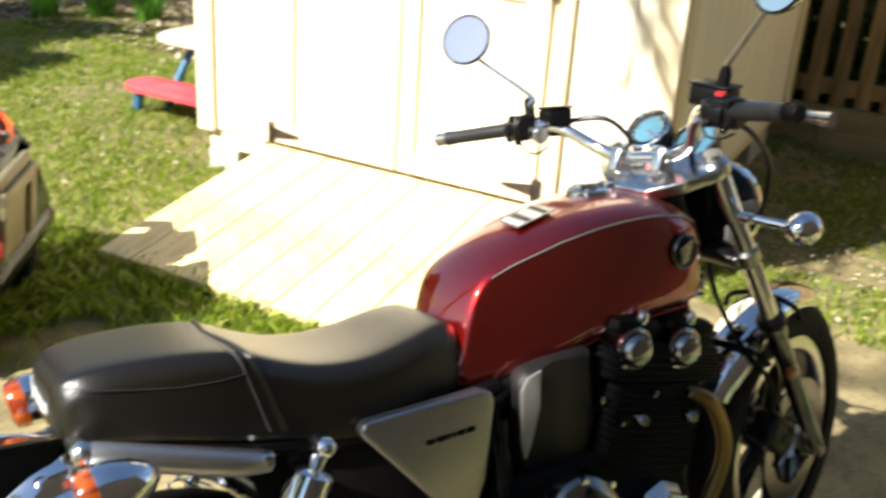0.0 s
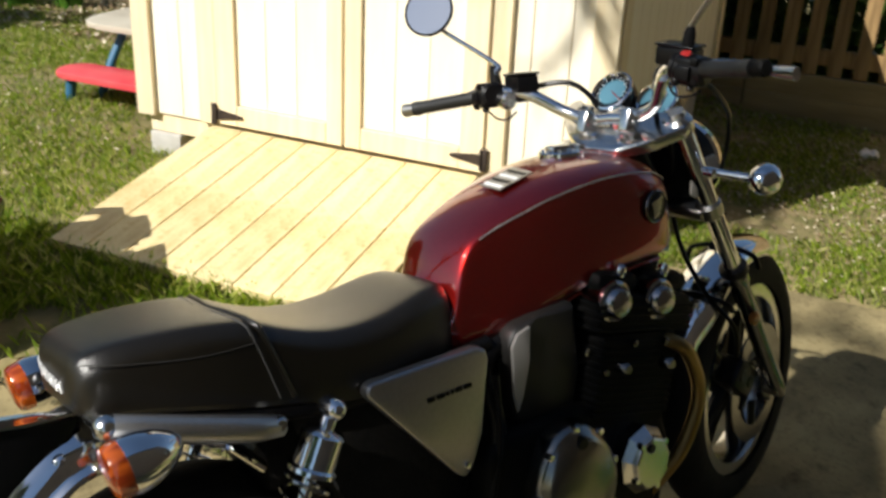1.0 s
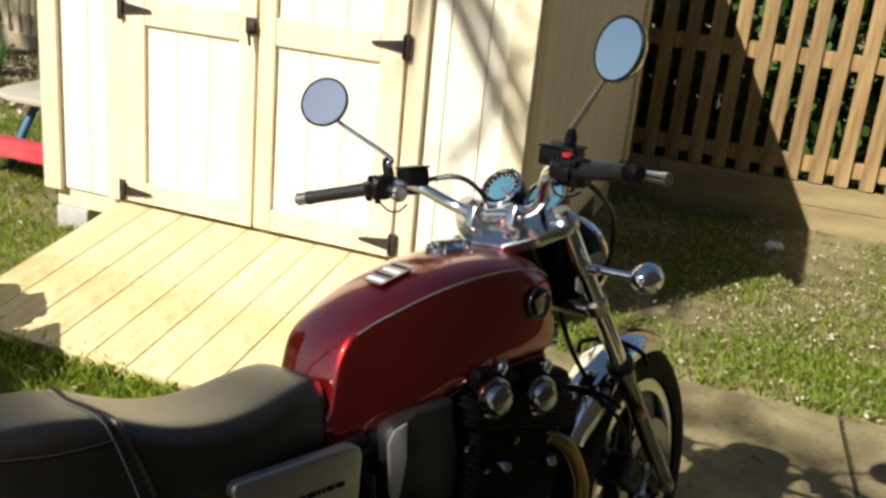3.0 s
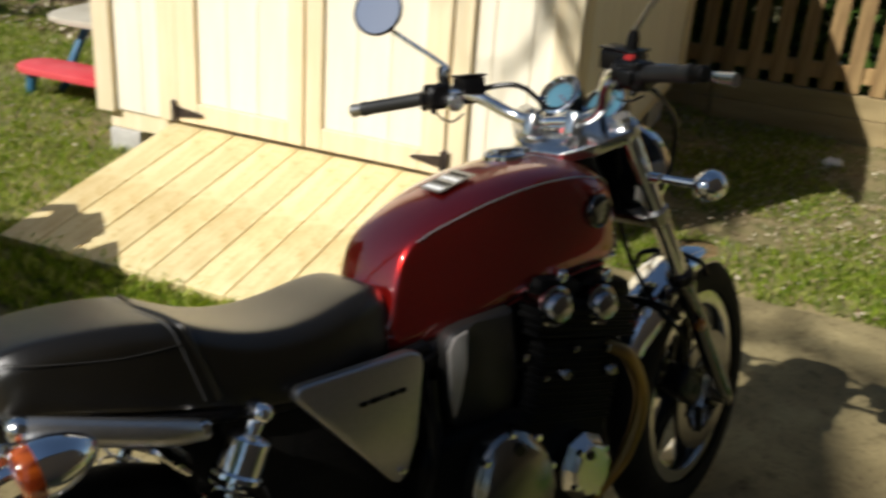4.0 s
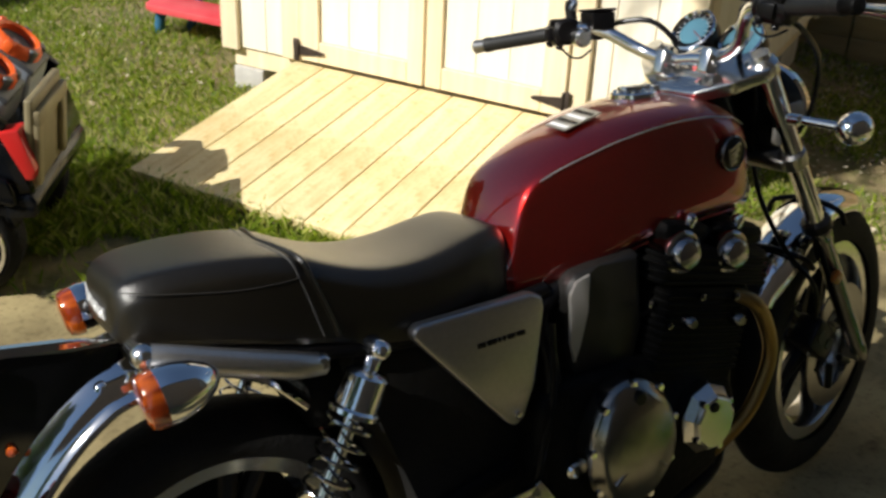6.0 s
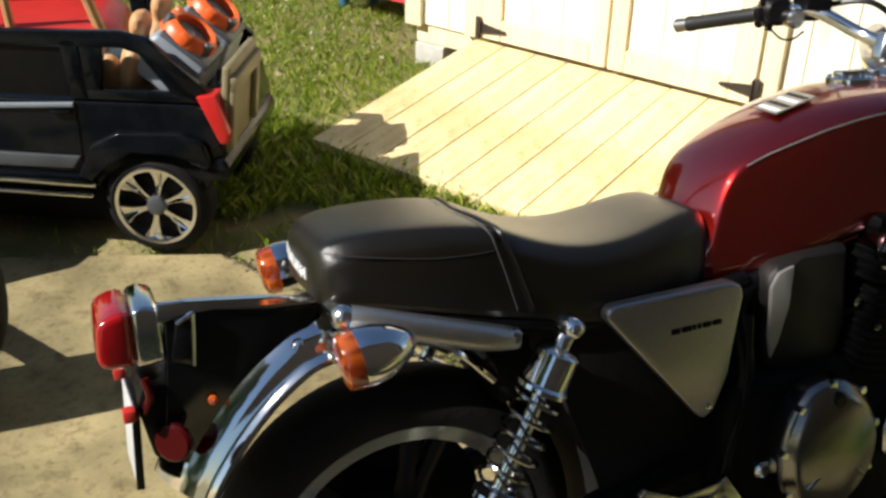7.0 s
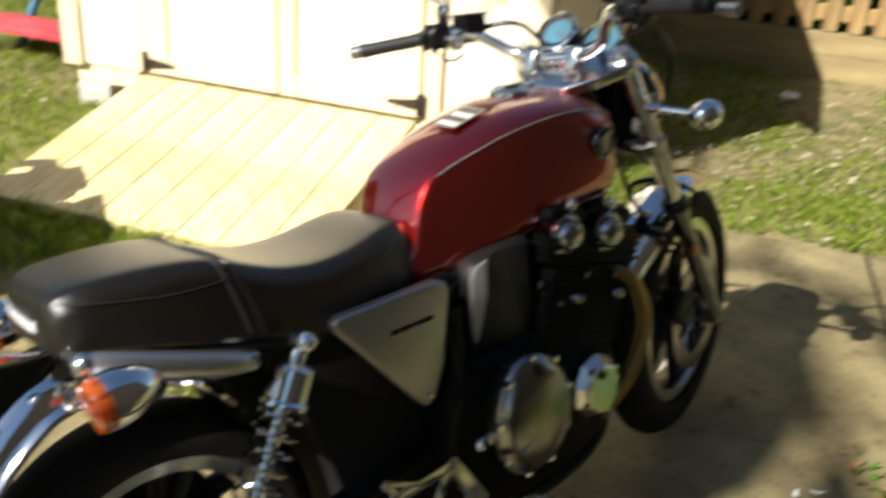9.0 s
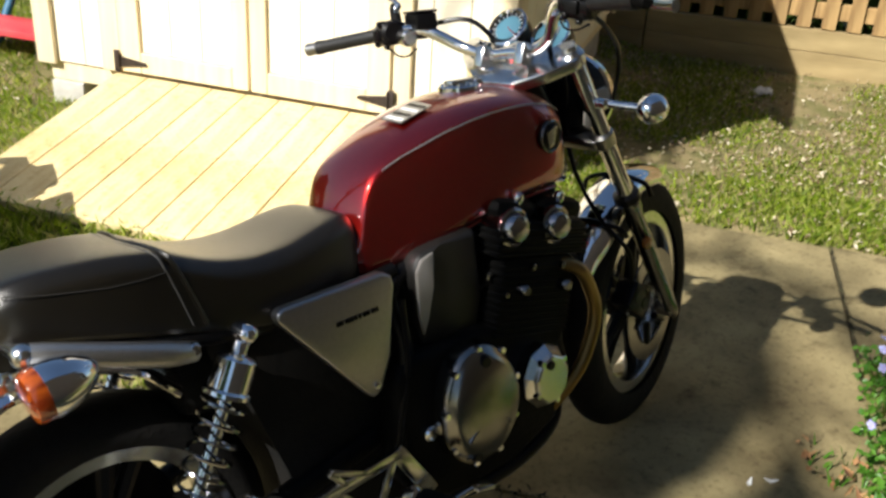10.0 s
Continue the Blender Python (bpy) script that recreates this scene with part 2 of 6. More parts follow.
def thing(name, label, category, m=None, group="", kind=""):
    ob = new(name)
    ob.empty_display_size = 0.1
    if m:
        ob.matrix_world = m
    return tagged(ob, label, category, group, kind)


def join(*bms):
    """Pieces of one part in one bmesh."""
    base = bms[0]
    for other in bms[1:]:
        me = bpy.data.meshes.new("piece")
        other.to_mesh(me)
        other.free()
        base.from_mesh(me)
        bpy.data.meshes.remove(me)
    return base


def moved(bm, m):
    bmesh.ops.transform(bm, matrix=m, verts=bm.verts)
    return bm


def box(x0, x1, y0, y1, z0, z1, bevel=0.0, segments=2):
    bm = bmesh.new()
    bmesh.ops.create_cube(bm, size=1)
    for v in bm.verts:
        v.co = Vector((x0 + (v.co.x + 0.5) * (x1 - x0), y0 + (v.co.y + 0.5) * (y1 - y0), z0 + (v.co.z + 0.5) * (z1 - z0)))
    if bevel:
        bmesh.ops.bevel(bm, geom=bm.edges, offset=bevel, segments=segments, profile=0.5, affect="EDGES")
    return bm


def prism(outline, y0, y1, bevel=0.0, segments=2):
    """An outline in x and z, thick from y0 to y1."""
    bm = bmesh.new()
    a = [bm.verts.new((x, y0, z)) for x, z in outline]
    b = [bm.verts.new((x, y1, z)) for x, z in outline]
    bm.faces.new(a)
    bm.faces.new(b[::-1])
    for k in range(len(a)):
        j = (k + 1) % len(a)
        bm.faces.new((a[j], a[k], b[k], b[j]))
    if bevel:
        bmesh.ops.bevel(bm, geom=bm.edges, offset=bevel, segments=segments, profile=0.5, affect="EDGES")
    return bm


def loft(rings, caps=True):
    """A skin over rings that have the same number of points."""
    bm = bmesh.new()
    rows = [[bm.verts.new(p) for p in ring] for ring in rings]
    n = len(rows[0])
    for a, b in zip(rows, rows[1:]):
        for k in range(n):
            bm.faces.new((a[k], a[(k + 1) % n], b[(k + 1) % n], b[k]))
    if caps:
        bm.faces.new(rows[0][::-1])
        bm.faces.new(rows[-1])
    return bm


def frame_of(way):
    way = Vector(way).normalized()
    side = way.cross(Vector((0, 0, 1)) if abs(way.z) < 0.9 else Vector((0, 1, 0))).normalized()
    return side, side.cross(way)


def curve_points(points, steps=5):
    """Catmull-Rom points through the given ones."""
    p = [Vector(q) for q in points]
    if len(p) < 3:
        return p
    p = [2 * p[0] - p[1], *p, 2 * p[-1] - p[-2]]
    out = []
    for k in range(1, len(p) - 2):
        for j in range(steps):
            t = j / steps
            a, b, c, d = p[k - 1], p[k], p[k + 1], p[k + 2]
            out.append(0.5 * (2 * b + (c - a) * t + (2 * a - 5 * b + 4 * c - d) * t * t + (3 * b - a - 3 * c + d) * t ** 3))
    return out + [p[-2]]


def tube(points, radius, seg=12, steps=5, flat=1.0):
    """A round bar along a smooth line; radius: one or one a given point."""
    pts = curve_points(points, steps)
    given = radius if isinstance(radius, (list, tuple)) else [radius] * len(points)
    radii = np.interp(np.linspace(0, len(given) - 1, len(pts)), range(len(given)), given)
    rings = []
    side = None
    for k, p in enumerate(pts):
        way = (pts[min(k + 1, len(pts) - 1)] - pts[max(k - 1, 0)]).normalized()
        if side is None:
            side, up = frame_of(way)
        else:
            side = (side - way * side.dot(way)).normalized()
            up = side.cross(way)
        r = float(radii[k])
        rings.append([p + r * (math.cos(a) * side * flat + math.sin(a) * up) for a in (2 * math.pi * j / seg for j in range(seg))])
    return loft(rings)


def lathe(profile, origin, axis, seg=32, caps=True):
    """A turned body: rows of (distance along the axis, radius); closed upon itself where the last row repeats the first."""
    caps = caps and profile[0] != profile[-1]
    axis = Vector(axis).normalized()
    side, up = frame_of(axis)
    o = Vector(origin)
    return loft([[o + axis * h + max(r, 0.0004) * (math.cos(a) * side + math.sin(a) * up) for a in (2 * math.pi * j / seg for j in range(seg))] for h, r in profile], caps)


def bar(a, b, r, seg=14):
    a, b = Vector(a), Vector(b)
    d = (b - a).length
    e = min(r * 0.25, d * 0.2)
    return lathe([(0, r - e), (e, r), (d - e, r), (d, r - e)], a, b - a, seg)


def ball(centre, r, squash=(1, 1, 1), seg=20):
    bm = bmesh.new()
    bmesh.ops.create_uvsphere(bm, u_segments=seg, v_segments=seg // 2, radius=r)
    return moved(bm, Matrix.Translation(centre) @ Matrix.Diagonal((*squash, 1)))


def soft(ob, levels=2):
    ob.modifiers.new("smooth", "SUBSURF").levels = levels
    ob.modifiers["smooth"].render_levels = levels
    return ob


def scatter(name, verts, faces, mat, label, category):
    me = bpy.data.meshes.new(name)
    me.from_pydata(verts, [], faces)
    me.materials.append(mat)
    return tagged(new(name, me), label, category, kind="stuff")


# ---- the yard: a plan set square to the shed's front (s along it, n out from it) ----
SHED = pose(1.350, 2.600, 0, 0, 0, -60.5) @ Matrix.Diagonal((0.976, 1.0, 1.0, 1.0)) @ pose(0.006, 0, 0)


def yard(s, n, z=0.0):
    return SHED @ Vector((s, -n, z))


def smooth_step(a, b, x):
    t = min(max((x - a) / (b - a), 0), 1)
    return t * t * (3 - 2 * t)


def lawn_height(s, n):
    """The lawn rises to the shed and falls away behind it."""
    rise = 0.085 * smooth_step(1.65, 0.8, n) * smooth_step(2.0, 1.2, s)
    fall = -0.075 * smooth_step(-0.3, -2.4, n) * smooth_step(0.5, 1.8, s)
    return rise + fall + 0.012 * noise.noise((s * 1.3, n * 1.3, 0.0)) - 0.004


def drive_edge(s):
    """The drive's border: straight before the shed, running outward beside the toys."""
    return 1.61 + 0.86 * max(0.22 - s, 0)


def on_concrete(s, n, edge=0.0):
    return (n > drive_edge(s) + edge and s < 2.905 - edge) or (1.30 + edge < s < 2.905 - edge and n > -0.11 + edge) or (s >= 2.905 - edge and -0.12 + edge < n < 0.66 - edge)


def drive_height(n):
    return -0.016 * max(n - 1.61, 0)


def graded(lo, hi, fine_lo, fine_hi, step):
    out = list(np.arange(fine_lo, fine_hi, step))
    d, a = step, fine_hi
    while a < hi:
        out.append(a)
        d *= 1.35
        a += d
    out.append(hi)
    d, a = step * 1.35, fine_lo - step
    while a > lo:
        out.insert(0, a)
        d *= 1.35
        a -= d
    out.insert(0, lo)
    return out


ss, ns = graded(-70, 70, -5.0, 5.0, 0.09), graded(-70, 70, -4.2, 2.2, 0.09)
verts = [SHED @ Vector((s, -n, (drive_height(n) - 0.07 if on_concrete(s, n, -0.005) else lawn_height(s, n)))) for n in ns for s in ss]
faces = [(j * len(ss) + i, (j + 1) * len(ss) + i, (j + 1) * len(ss) + i + 1, j * len(ss) + i + 1) for j in range(len(ns) - 1) for i in range(len(ss) - 1)]
me = bpy.data.meshes.new("ground")
me.from_pydata([tuple(v) for v in verts], [], faces)
me.materials.append(SOIL)
me.polygons.foreach_set("use_smooth", [True] * len(me.polygons))
tagged(new("ground", me), "patchy spring lawn soil with dry thatch", "lawn", kind="structure")

pavement = thing("pavement", "weathered tan concrete drive and walk slabs", "pavement", kind="structure")


def joint_skew(n):
    """The joint between drive and walk is not quite square to the shed."""
    return 0.10 * (n - 0.1)


def slab(s0, s1, n0, n1):
    bm = box(s0, s1, -n1, -n0, -0.09, 0.0, 0.005)
    bmesh.ops.subdivide_edges(bm, edges=[e for e in bm.edges if e.calc_length() > 1], cuts=6, use_grid_fill=True)
    for v in bm.verts:
        if abs(v.co.x - 2.905) < 0.012:
            v.co.x += joint_skew(-v.co.y)
        if v.co.z > -0.05:
            v.co.z += 0.004 * noise.noise(v.co * 1.7)
    return part("slab", moved(bm, SHED), CONCRETE, pavement, smooth=False)


slab(1.30, 2.900, -0.11, 1.605)
slab(2.910, 6.5, -0.12, 0.66)

# the drive itself, its border cut back along the lawn
drive_bm = bmesh.new()
rows = []
for n in graded(1.615, 9.0, 1.615, 3.4, 0.12):
    s_left = -9.0 if n >= 9.0 else 0.22 - (n - 1.615) / 0.86
    for k in range(25):
        s_at = 2.900 + joint_skew(n) + (s_left - 2.900 - joint_skew(n)) * k / 24
        top = drive_height(n) + 0.004 * noise.noise((s_at * 1.7, -n * 1.7, 0.0))
        rows.append(drive_bm.verts.new((s_at, -n, top)))
for j in range(len(rows) // 25 - 1):
    for k in range(24):
        drive_bm.faces.new((rows[j * 25 + k], rows[j * 25 + k + 1], rows[j * 25 + 26 + k], rows[j * 25 + 25 + k]))
rim = bmesh.ops.extrude_edge_only(drive_bm, edges=[e for e in drive_bm.edges if e.is_boundary])
for v in rim["geom"]:
    if isinstance(v, bmesh.types.BMVert):
        v.co.z -= 0.09
part("slab", moved(drive_bm, SHED), CONCRETE, pavement, smooth=False)

# ---- the shed ----
shed = thing("garden_shed", "new unpainted pine garden shed with double doors", "shed", SHED)
LEFT, RIGHT, FLOOR, EAVE, RIDGE, DEPTH = -0.41, 1.655, 0.262, 1.62, 2.55, 2.25


def board(name, s0, s1, y0, y1, z0, z1, mat, parent, bevel=0.003, label=""):
    """A plank with its own origin, so that grain and tone differ."""
    c = Vector(((s0 + s1) / 2, (y0 + y1) / 2, (z0 + z1) / 2))
    ob = part(name, box(s0 - c.x, s1 - c.x, y0 - c.y, y1 - c.y, z0 - c.z, z1 - c.z, bevel, 1), mat, parent, label, smooth=False)
    ob.location = c
    return ob


# front wall either side of the door and over it, then the other walls
DOOR_L, DOOR_R, DOOR_TOP = 0.0, 1.20, 1.78


def gable_z(s):
    mid = (LEFT + RIGHT) / 2
    return RIDGE - abs(s - mid) * (RIDGE - EAVE) / (RIGHT - mid)


def wall_panel(s0, s1, z0, y0=0.0, y1=0.02):
    m = (LEFT + RIGHT) / 2
    line = [(s0, z0), (s1, z0), (s1, gable_z(s1))] + ([(m, RIDGE)] if s0 < m < s1 else []) + [(s0, gable_z(s0))]
    ob = part("wall_panel", prism([(x - s0, z - z0) for x, z in line], y0, y1), PINE_PANEL, shed, smooth=False)
    ob.location = (s0, 0, z0)
    return ob


wall_panel(LEFT + 0.02, -0.195, FLOOR)
wall_panel(-0.190, -0.002, FLOOR)
for k in range(3):
    wall_panel(1.205 + k * 0.145, 1.345 + k * 0.145 if k < 2 else RIGHT - 0.02, FLOOR)
wall_panel(DOOR_L, DOOR_R, DOOR_TOP + 0.09)
part("inner_wall", box(LEFT + 0.02, RIGHT - 0.02, 0.03, 0.045, FLOOR, EAVE - 0.02), PINE_PANEL, shed, smooth=False)
for k in range(15):
    y0 = 0.02 + k * 0.15
    board("wall_panel", RIGHT - 0.02, RIGHT, y0, y0 + 0.145 if k < 14 else DEPTH, FLOOR, EAVE - 0.03, PINE_PANEL, shed)
    board("wall_panel", LEFT, LEFT + 0.02, y0, y0 + 0.145 if k < 14 else DEPTH, FLOOR, EAVE - 0.03, PINE_PANEL, shed)
wall_panel(LEFT, RIGHT, FLOOR, DEPTH - 0.02, DEPTH)
# corner boards and door trim
board("corner_board", LEFT - 0.012, LEFT + 0.078, -0.022, -0.002, FLOOR - 0.012, EAVE + 0.02, PINE, shed)
board("corner_board", LEFT - 0.022, LEFT - 0.002, -0.001, 0.085, FLOOR - 0.012, EAVE - 0.02, PINE, shed)
board("corner_board", RIGHT - 0.082, RIGHT + 0.012, -0.022, -0.002, FLOOR - 0.012, EAVE + 0.02, PINE, shed)
board("corner_board", RIGHT + 0.002, RIGHT + 0.022, -0.001, 0.085, FLOOR - 0.012, EAVE - 0.02, PINE, shed)
board("corner_board", RIGHT + 0.002, RIGHT + 0.022, DEPTH - 0.085, DEPTH, FLOOR - 0.012, EAVE - 0.02, PINE, shed)
board("eave_trim", RIGHT + 0.002, RIGHT + 0.020, 0.09, DEPTH - 0.09, EAVE - 0.14, EAVE - 0.035, PINE, shed)
board("door_trim", -0.095, -0.004, -0.020, -0.002, FLOOR + 0.0, DOOR_TOP + 0.09, PINE, shed)
board("door_trim", 1.205, 1.275, -0.024, -0.002, FLOOR - 0.02, DOOR_TOP + 0.09, PINE, shed)
board("door_trim", -0.003, 1.203, -0.020, -0.002, DOOR_TOP + 0.005, DOOR_TOP + 0.09, PINE, shed)
# floor frame on blocks
board("skid", LEFT + 0.03, RIGHT - 0.02, 0.012, 0.05, FLOOR - 0.085, FLOOR - 0.003, PINE, shed)
board("skid", LEFT + 0.03, LEFT + 0.07, 0.06, DEPTH - 0.02, FLOOR - 0.085, FLOOR - 0.003, PINE, shed)
board("skid", RIGHT - 0.07, RIGHT - 0.03, 0.06, DEPTH - 0.02, FLOOR - 0.085, FLOOR - 0.003, PINE, shed)
board("floor_deck", LEFT + 0.03, RIGHT - 0.03, 0.052, DEPTH - 0.03, FLOOR - 0.02, FLOOR - 0.002, PINE, shed)
# roof
for side in (-1, 1):
    mid, out = (LEFT + RIGHT) / 2, (RIGHT - LEFT) / 2 + 0.12
    drop = out * (RIDGE - EAVE) / ((RIGHT - LEFT) / 2)
    line = [(mid, RIDGE + 0.012), (mid + side * out, RIDGE + 0.012 - drop), (mid + side * out, RIDGE + 0.05 - drop), (mid, RIDGE + 0.05)]
    part("roof", prism(line, -0.14, DEPTH + 0.12), ROOFING, shed, smooth=False)


def door_leaf(name, s0, s1, lock_right):
    """A door of upright boards with a frame of battens nailed on."""
    leaf = part(name, box(s0 + 0.004, s1 - 0.004, -0.012, 0.006, FLOOR + 0.012, DOOR_TOP), PINE_PANEL, shed, "pine plank door leaf", smooth=False)
    hinge_w, lock_w = 0.10, 0.075
    a, b = (hinge_w, lock_w) if lock_right else (lock_w, hinge_w)
    z0, z1 = FLOOR + 0.012, DOOR_TOP
    board("stile", s0 + 0.004, s0 + a, -0.032, -0.0125, z0, z1, PINE, leaf)
    board("stile", s1 - b, s1 - 0.004, -0.032, -0.0125, z0, z1, PINE, leaf)
    for r0, r1 in ((z0, z0 + 0.085), (0.985, 1.085), (z1 - 0.09, z1)):
        board("rail", s0 + a + 0.001, s1 - b - 0.001, -0.031, -0.0125, r0, r1, PINE, leaf)
    w = (s1 - b - s0 - a) / 3
    for k in range(3):
        for r0, r1 in ((z0 + 0.086, 0.984), (1.086, z1 - 0.091)):
            board("plank", s0 + a + k * w + 0.002, s0 + a + (k + 1) * w - 0.002, -0.0155, -0.0125, r0, r1, PINE_PANEL, leaf, 0.001)
    return leaf


left_leaf, right_leaf = door_leaf("door_leaf", DOOR_L, 0.598, True), door_leaf("door_leaf", 0.602, DOOR_R, False)


def strap_hinge(s, z, side, leaf):
    plate = box(s - 0.013, s + 0.013, -0.041, -0.033, z - 0.045, z + 0.045, 0.002)
    pin = bar((s + side * 0.012, -0.043, z - 0.04), (s + side * 0.012, -0.043, z + 0.04), 0.005, 8)
    strap = prism([(s + side * 0.013, z - 0.022), (s + side * 0.135, z - 0.006), (s + side * 0.142, z), (s + side * 0.135, z + 0.006), (s + side * 0.013, z + 0.022)], -0.039, -0.0335)
    part("hinge", join(plate, pin, strap), HINGE, leaf, "black iron strap hinge")


for z in (0.315, 1.040, 1.70):
    strap_hinge(-0.008, z, 1, left_leaf)
    strap_hinge(1.205, z + 0.011, -1, right_leaf)
part("latch", join(box(0.555, 0.600, -0.046, -0.033, 1.015, 1.075, 0.004), box(0.572, 0.600, -0.060, -0.046, 1.030, 1.060, 0.005), bar((0.575, -0.056, 1.03), (0.582, -0.056, 0.975), 0.006)), HINGE, left_leaf, "black iron latch with a hanging catch")

for s0 in (LEFT + 0.03, 0.55, RIGHT - 0.22):
    for y0 in (0.0, DEPTH - 0.4):
        tagged(part("concrete_block", moved(box(s0, s0 + 0.16, y0, y0 + 0.38, lawn_height(s0, -y0) - 0.02, FLOOR - 0.088, 0.008), SHED), BLOCK, None), "grey concrete block under the shed floor", "block", "blocks under the shed")

# ---- the ramp ----
RUN, TOP, FOOT = 0.985, 0.268, 0.118
ramp = thing("shed_ramp", "new pine plank ramp up to the shed doors", "ramp", SHED @ pose(0, 0, TOP, math.degrees(math.atan2(TOP - FOOT, RUN)), 0, 0))
LENGTH = math.hypot(RUN, TOP - FOOT)
edges = [-0.022 + k * 0.1510 for k in range(9)]
for k in range(8):
    ob = part("plank", box(-0.0735, 0.0735, -LENGTH / 2, LENGTH / 2 - 0.03, -0.036, 0.0, 0.004), RAMP_PINE, ramp, smooth=False)
    ob.location = (edges[k] + 0.076, -LENGTH / 2 - 0.002, random.uniform(-0.001, 0.001))
for s0 in (-0.03, 0.56, 1.145):
    part("bearer", prism([(-0.04, -0.038), (-LENGTH + 0.02, -0.038), (-LENGTH + 0.25, -0.075), (-0.04, -0.13)], 0, 0.036), RAMP_PINE, ramp, smooth=False).matrix_local = pose(s0 + 0.036, 0, 0, 0, 0, 90)

# ---- fences ----
fence = thing("fence", "stained wooden slat fence with a timber kickboard", "fence", SHED @ pose(0, 2.70, -0.07))


def slat(s, w, y, z0, z1, parent, mat=FENCE_WOOD):
    ob = part("slat", box(-w / 2, w / 2, -0.010, 0.010, 0, z1 - z0, 0.002, 1), mat, parent, smooth=False)
    ob.location, ob.rotation_euler = (s, y, z0), (0, radians(random.uniform(-0.5, 0.5)), radians(random.uniform(-2, 2)))


random.seed(3)
for k in range(44):
    slat(-0.1 + k * 0.14, 0.080, 0, 0.262, 1.95, fence)
for z in (0.36, 0.95, 1.6):
    board("rail", -0.4, 6.2, 0.012, 0.052, z - 0.045, z + 0.045, FENCE_WOOD, fence)
for k in range(3):
    board("kickboard", -0.4 + k * 2.2, 1.79 + k * 2.2, -0.02, 0.03, 0.13, 0.255, KICK_WOOD, fence)
    board("kickboard", -0.4 + k * 2.2, 1.79 + k * 2.2, -0.024, 0.03, -0.05, 0.127, KICK_WOOD, fence)
board("post", 5.7, 5.79, 0.08, 0.17, -0.05, 1.95, OLD_WOOD, fence)
board("post", 0.5, 0.59, 0.08, 0.17, -0.05, 1.95, OLD_WOOD, fence)

far_fence = thing("fence", "sunlit pale wooden picket fence behind a planting bed", "fence", SHED @ pose(0, 3.1, 0.06))
for k in range(60):
    slat(-7.0 + k * 0.105, 0.06, 0, 0.05, 1.25, far_fence, OLD_WOOD)
for z in (0.25, 0.95):
    board("rail", -7.1, -0.7, 0.012, 0.05, z - 0.04, z + 0.04, OLD_WOOD, far_fence)
board("kickboard", -7.1, -0.7, -0.03, 0.008, -0.03, 0.15, OLD_WOOD, far_fence)

# ---- an unseen house wall beside the drive, its height set to block sky light ----
house = thing("house", "unseen house wall with brown siding, raised to block sky light", "house", pose(0, -2.75, 0))
part("wall", box(-1.9, 6, -0.25, 0, -0.3, 6.4), SIDING, house, smooth=False)
for k in range(32):
    part("siding_board", prism([(-1.9, k * 0.2 - 0.1), (6, k * 0.2 - 0.1), (6, k * 0.2 + 0.09), (-1.9, k * 0.2 + 0.09)], 0.003, 0.02), SIDING, house, smooth=False)
for x in (4.6,):
    w = part("window", box(x - 0.55, x + 0.55, 0.022, 0.06, 1.0, 2.4, 0.01), WHITE, house)
    part("pane", box(x - 0.47, x + 0.47, 0.061, 0.066, 1.08, 2.32), BLACK, w)
part("roof", prism([(-2.3, 6.4), (6.4, 6.4), (6.4, 6.55), (-2.3, 6.55)], -4, 0.35), ROOFING, house, smooth=False)


# ---- the motorcycle: x ahead, y to its left, z up, leaning on its side stand ----
bike = thing("motorcycle", "candy red retro motorcycle with black seat leaning on its stand", "motorcycle", pose(0, 0, 0, -9.5, 0, 0))


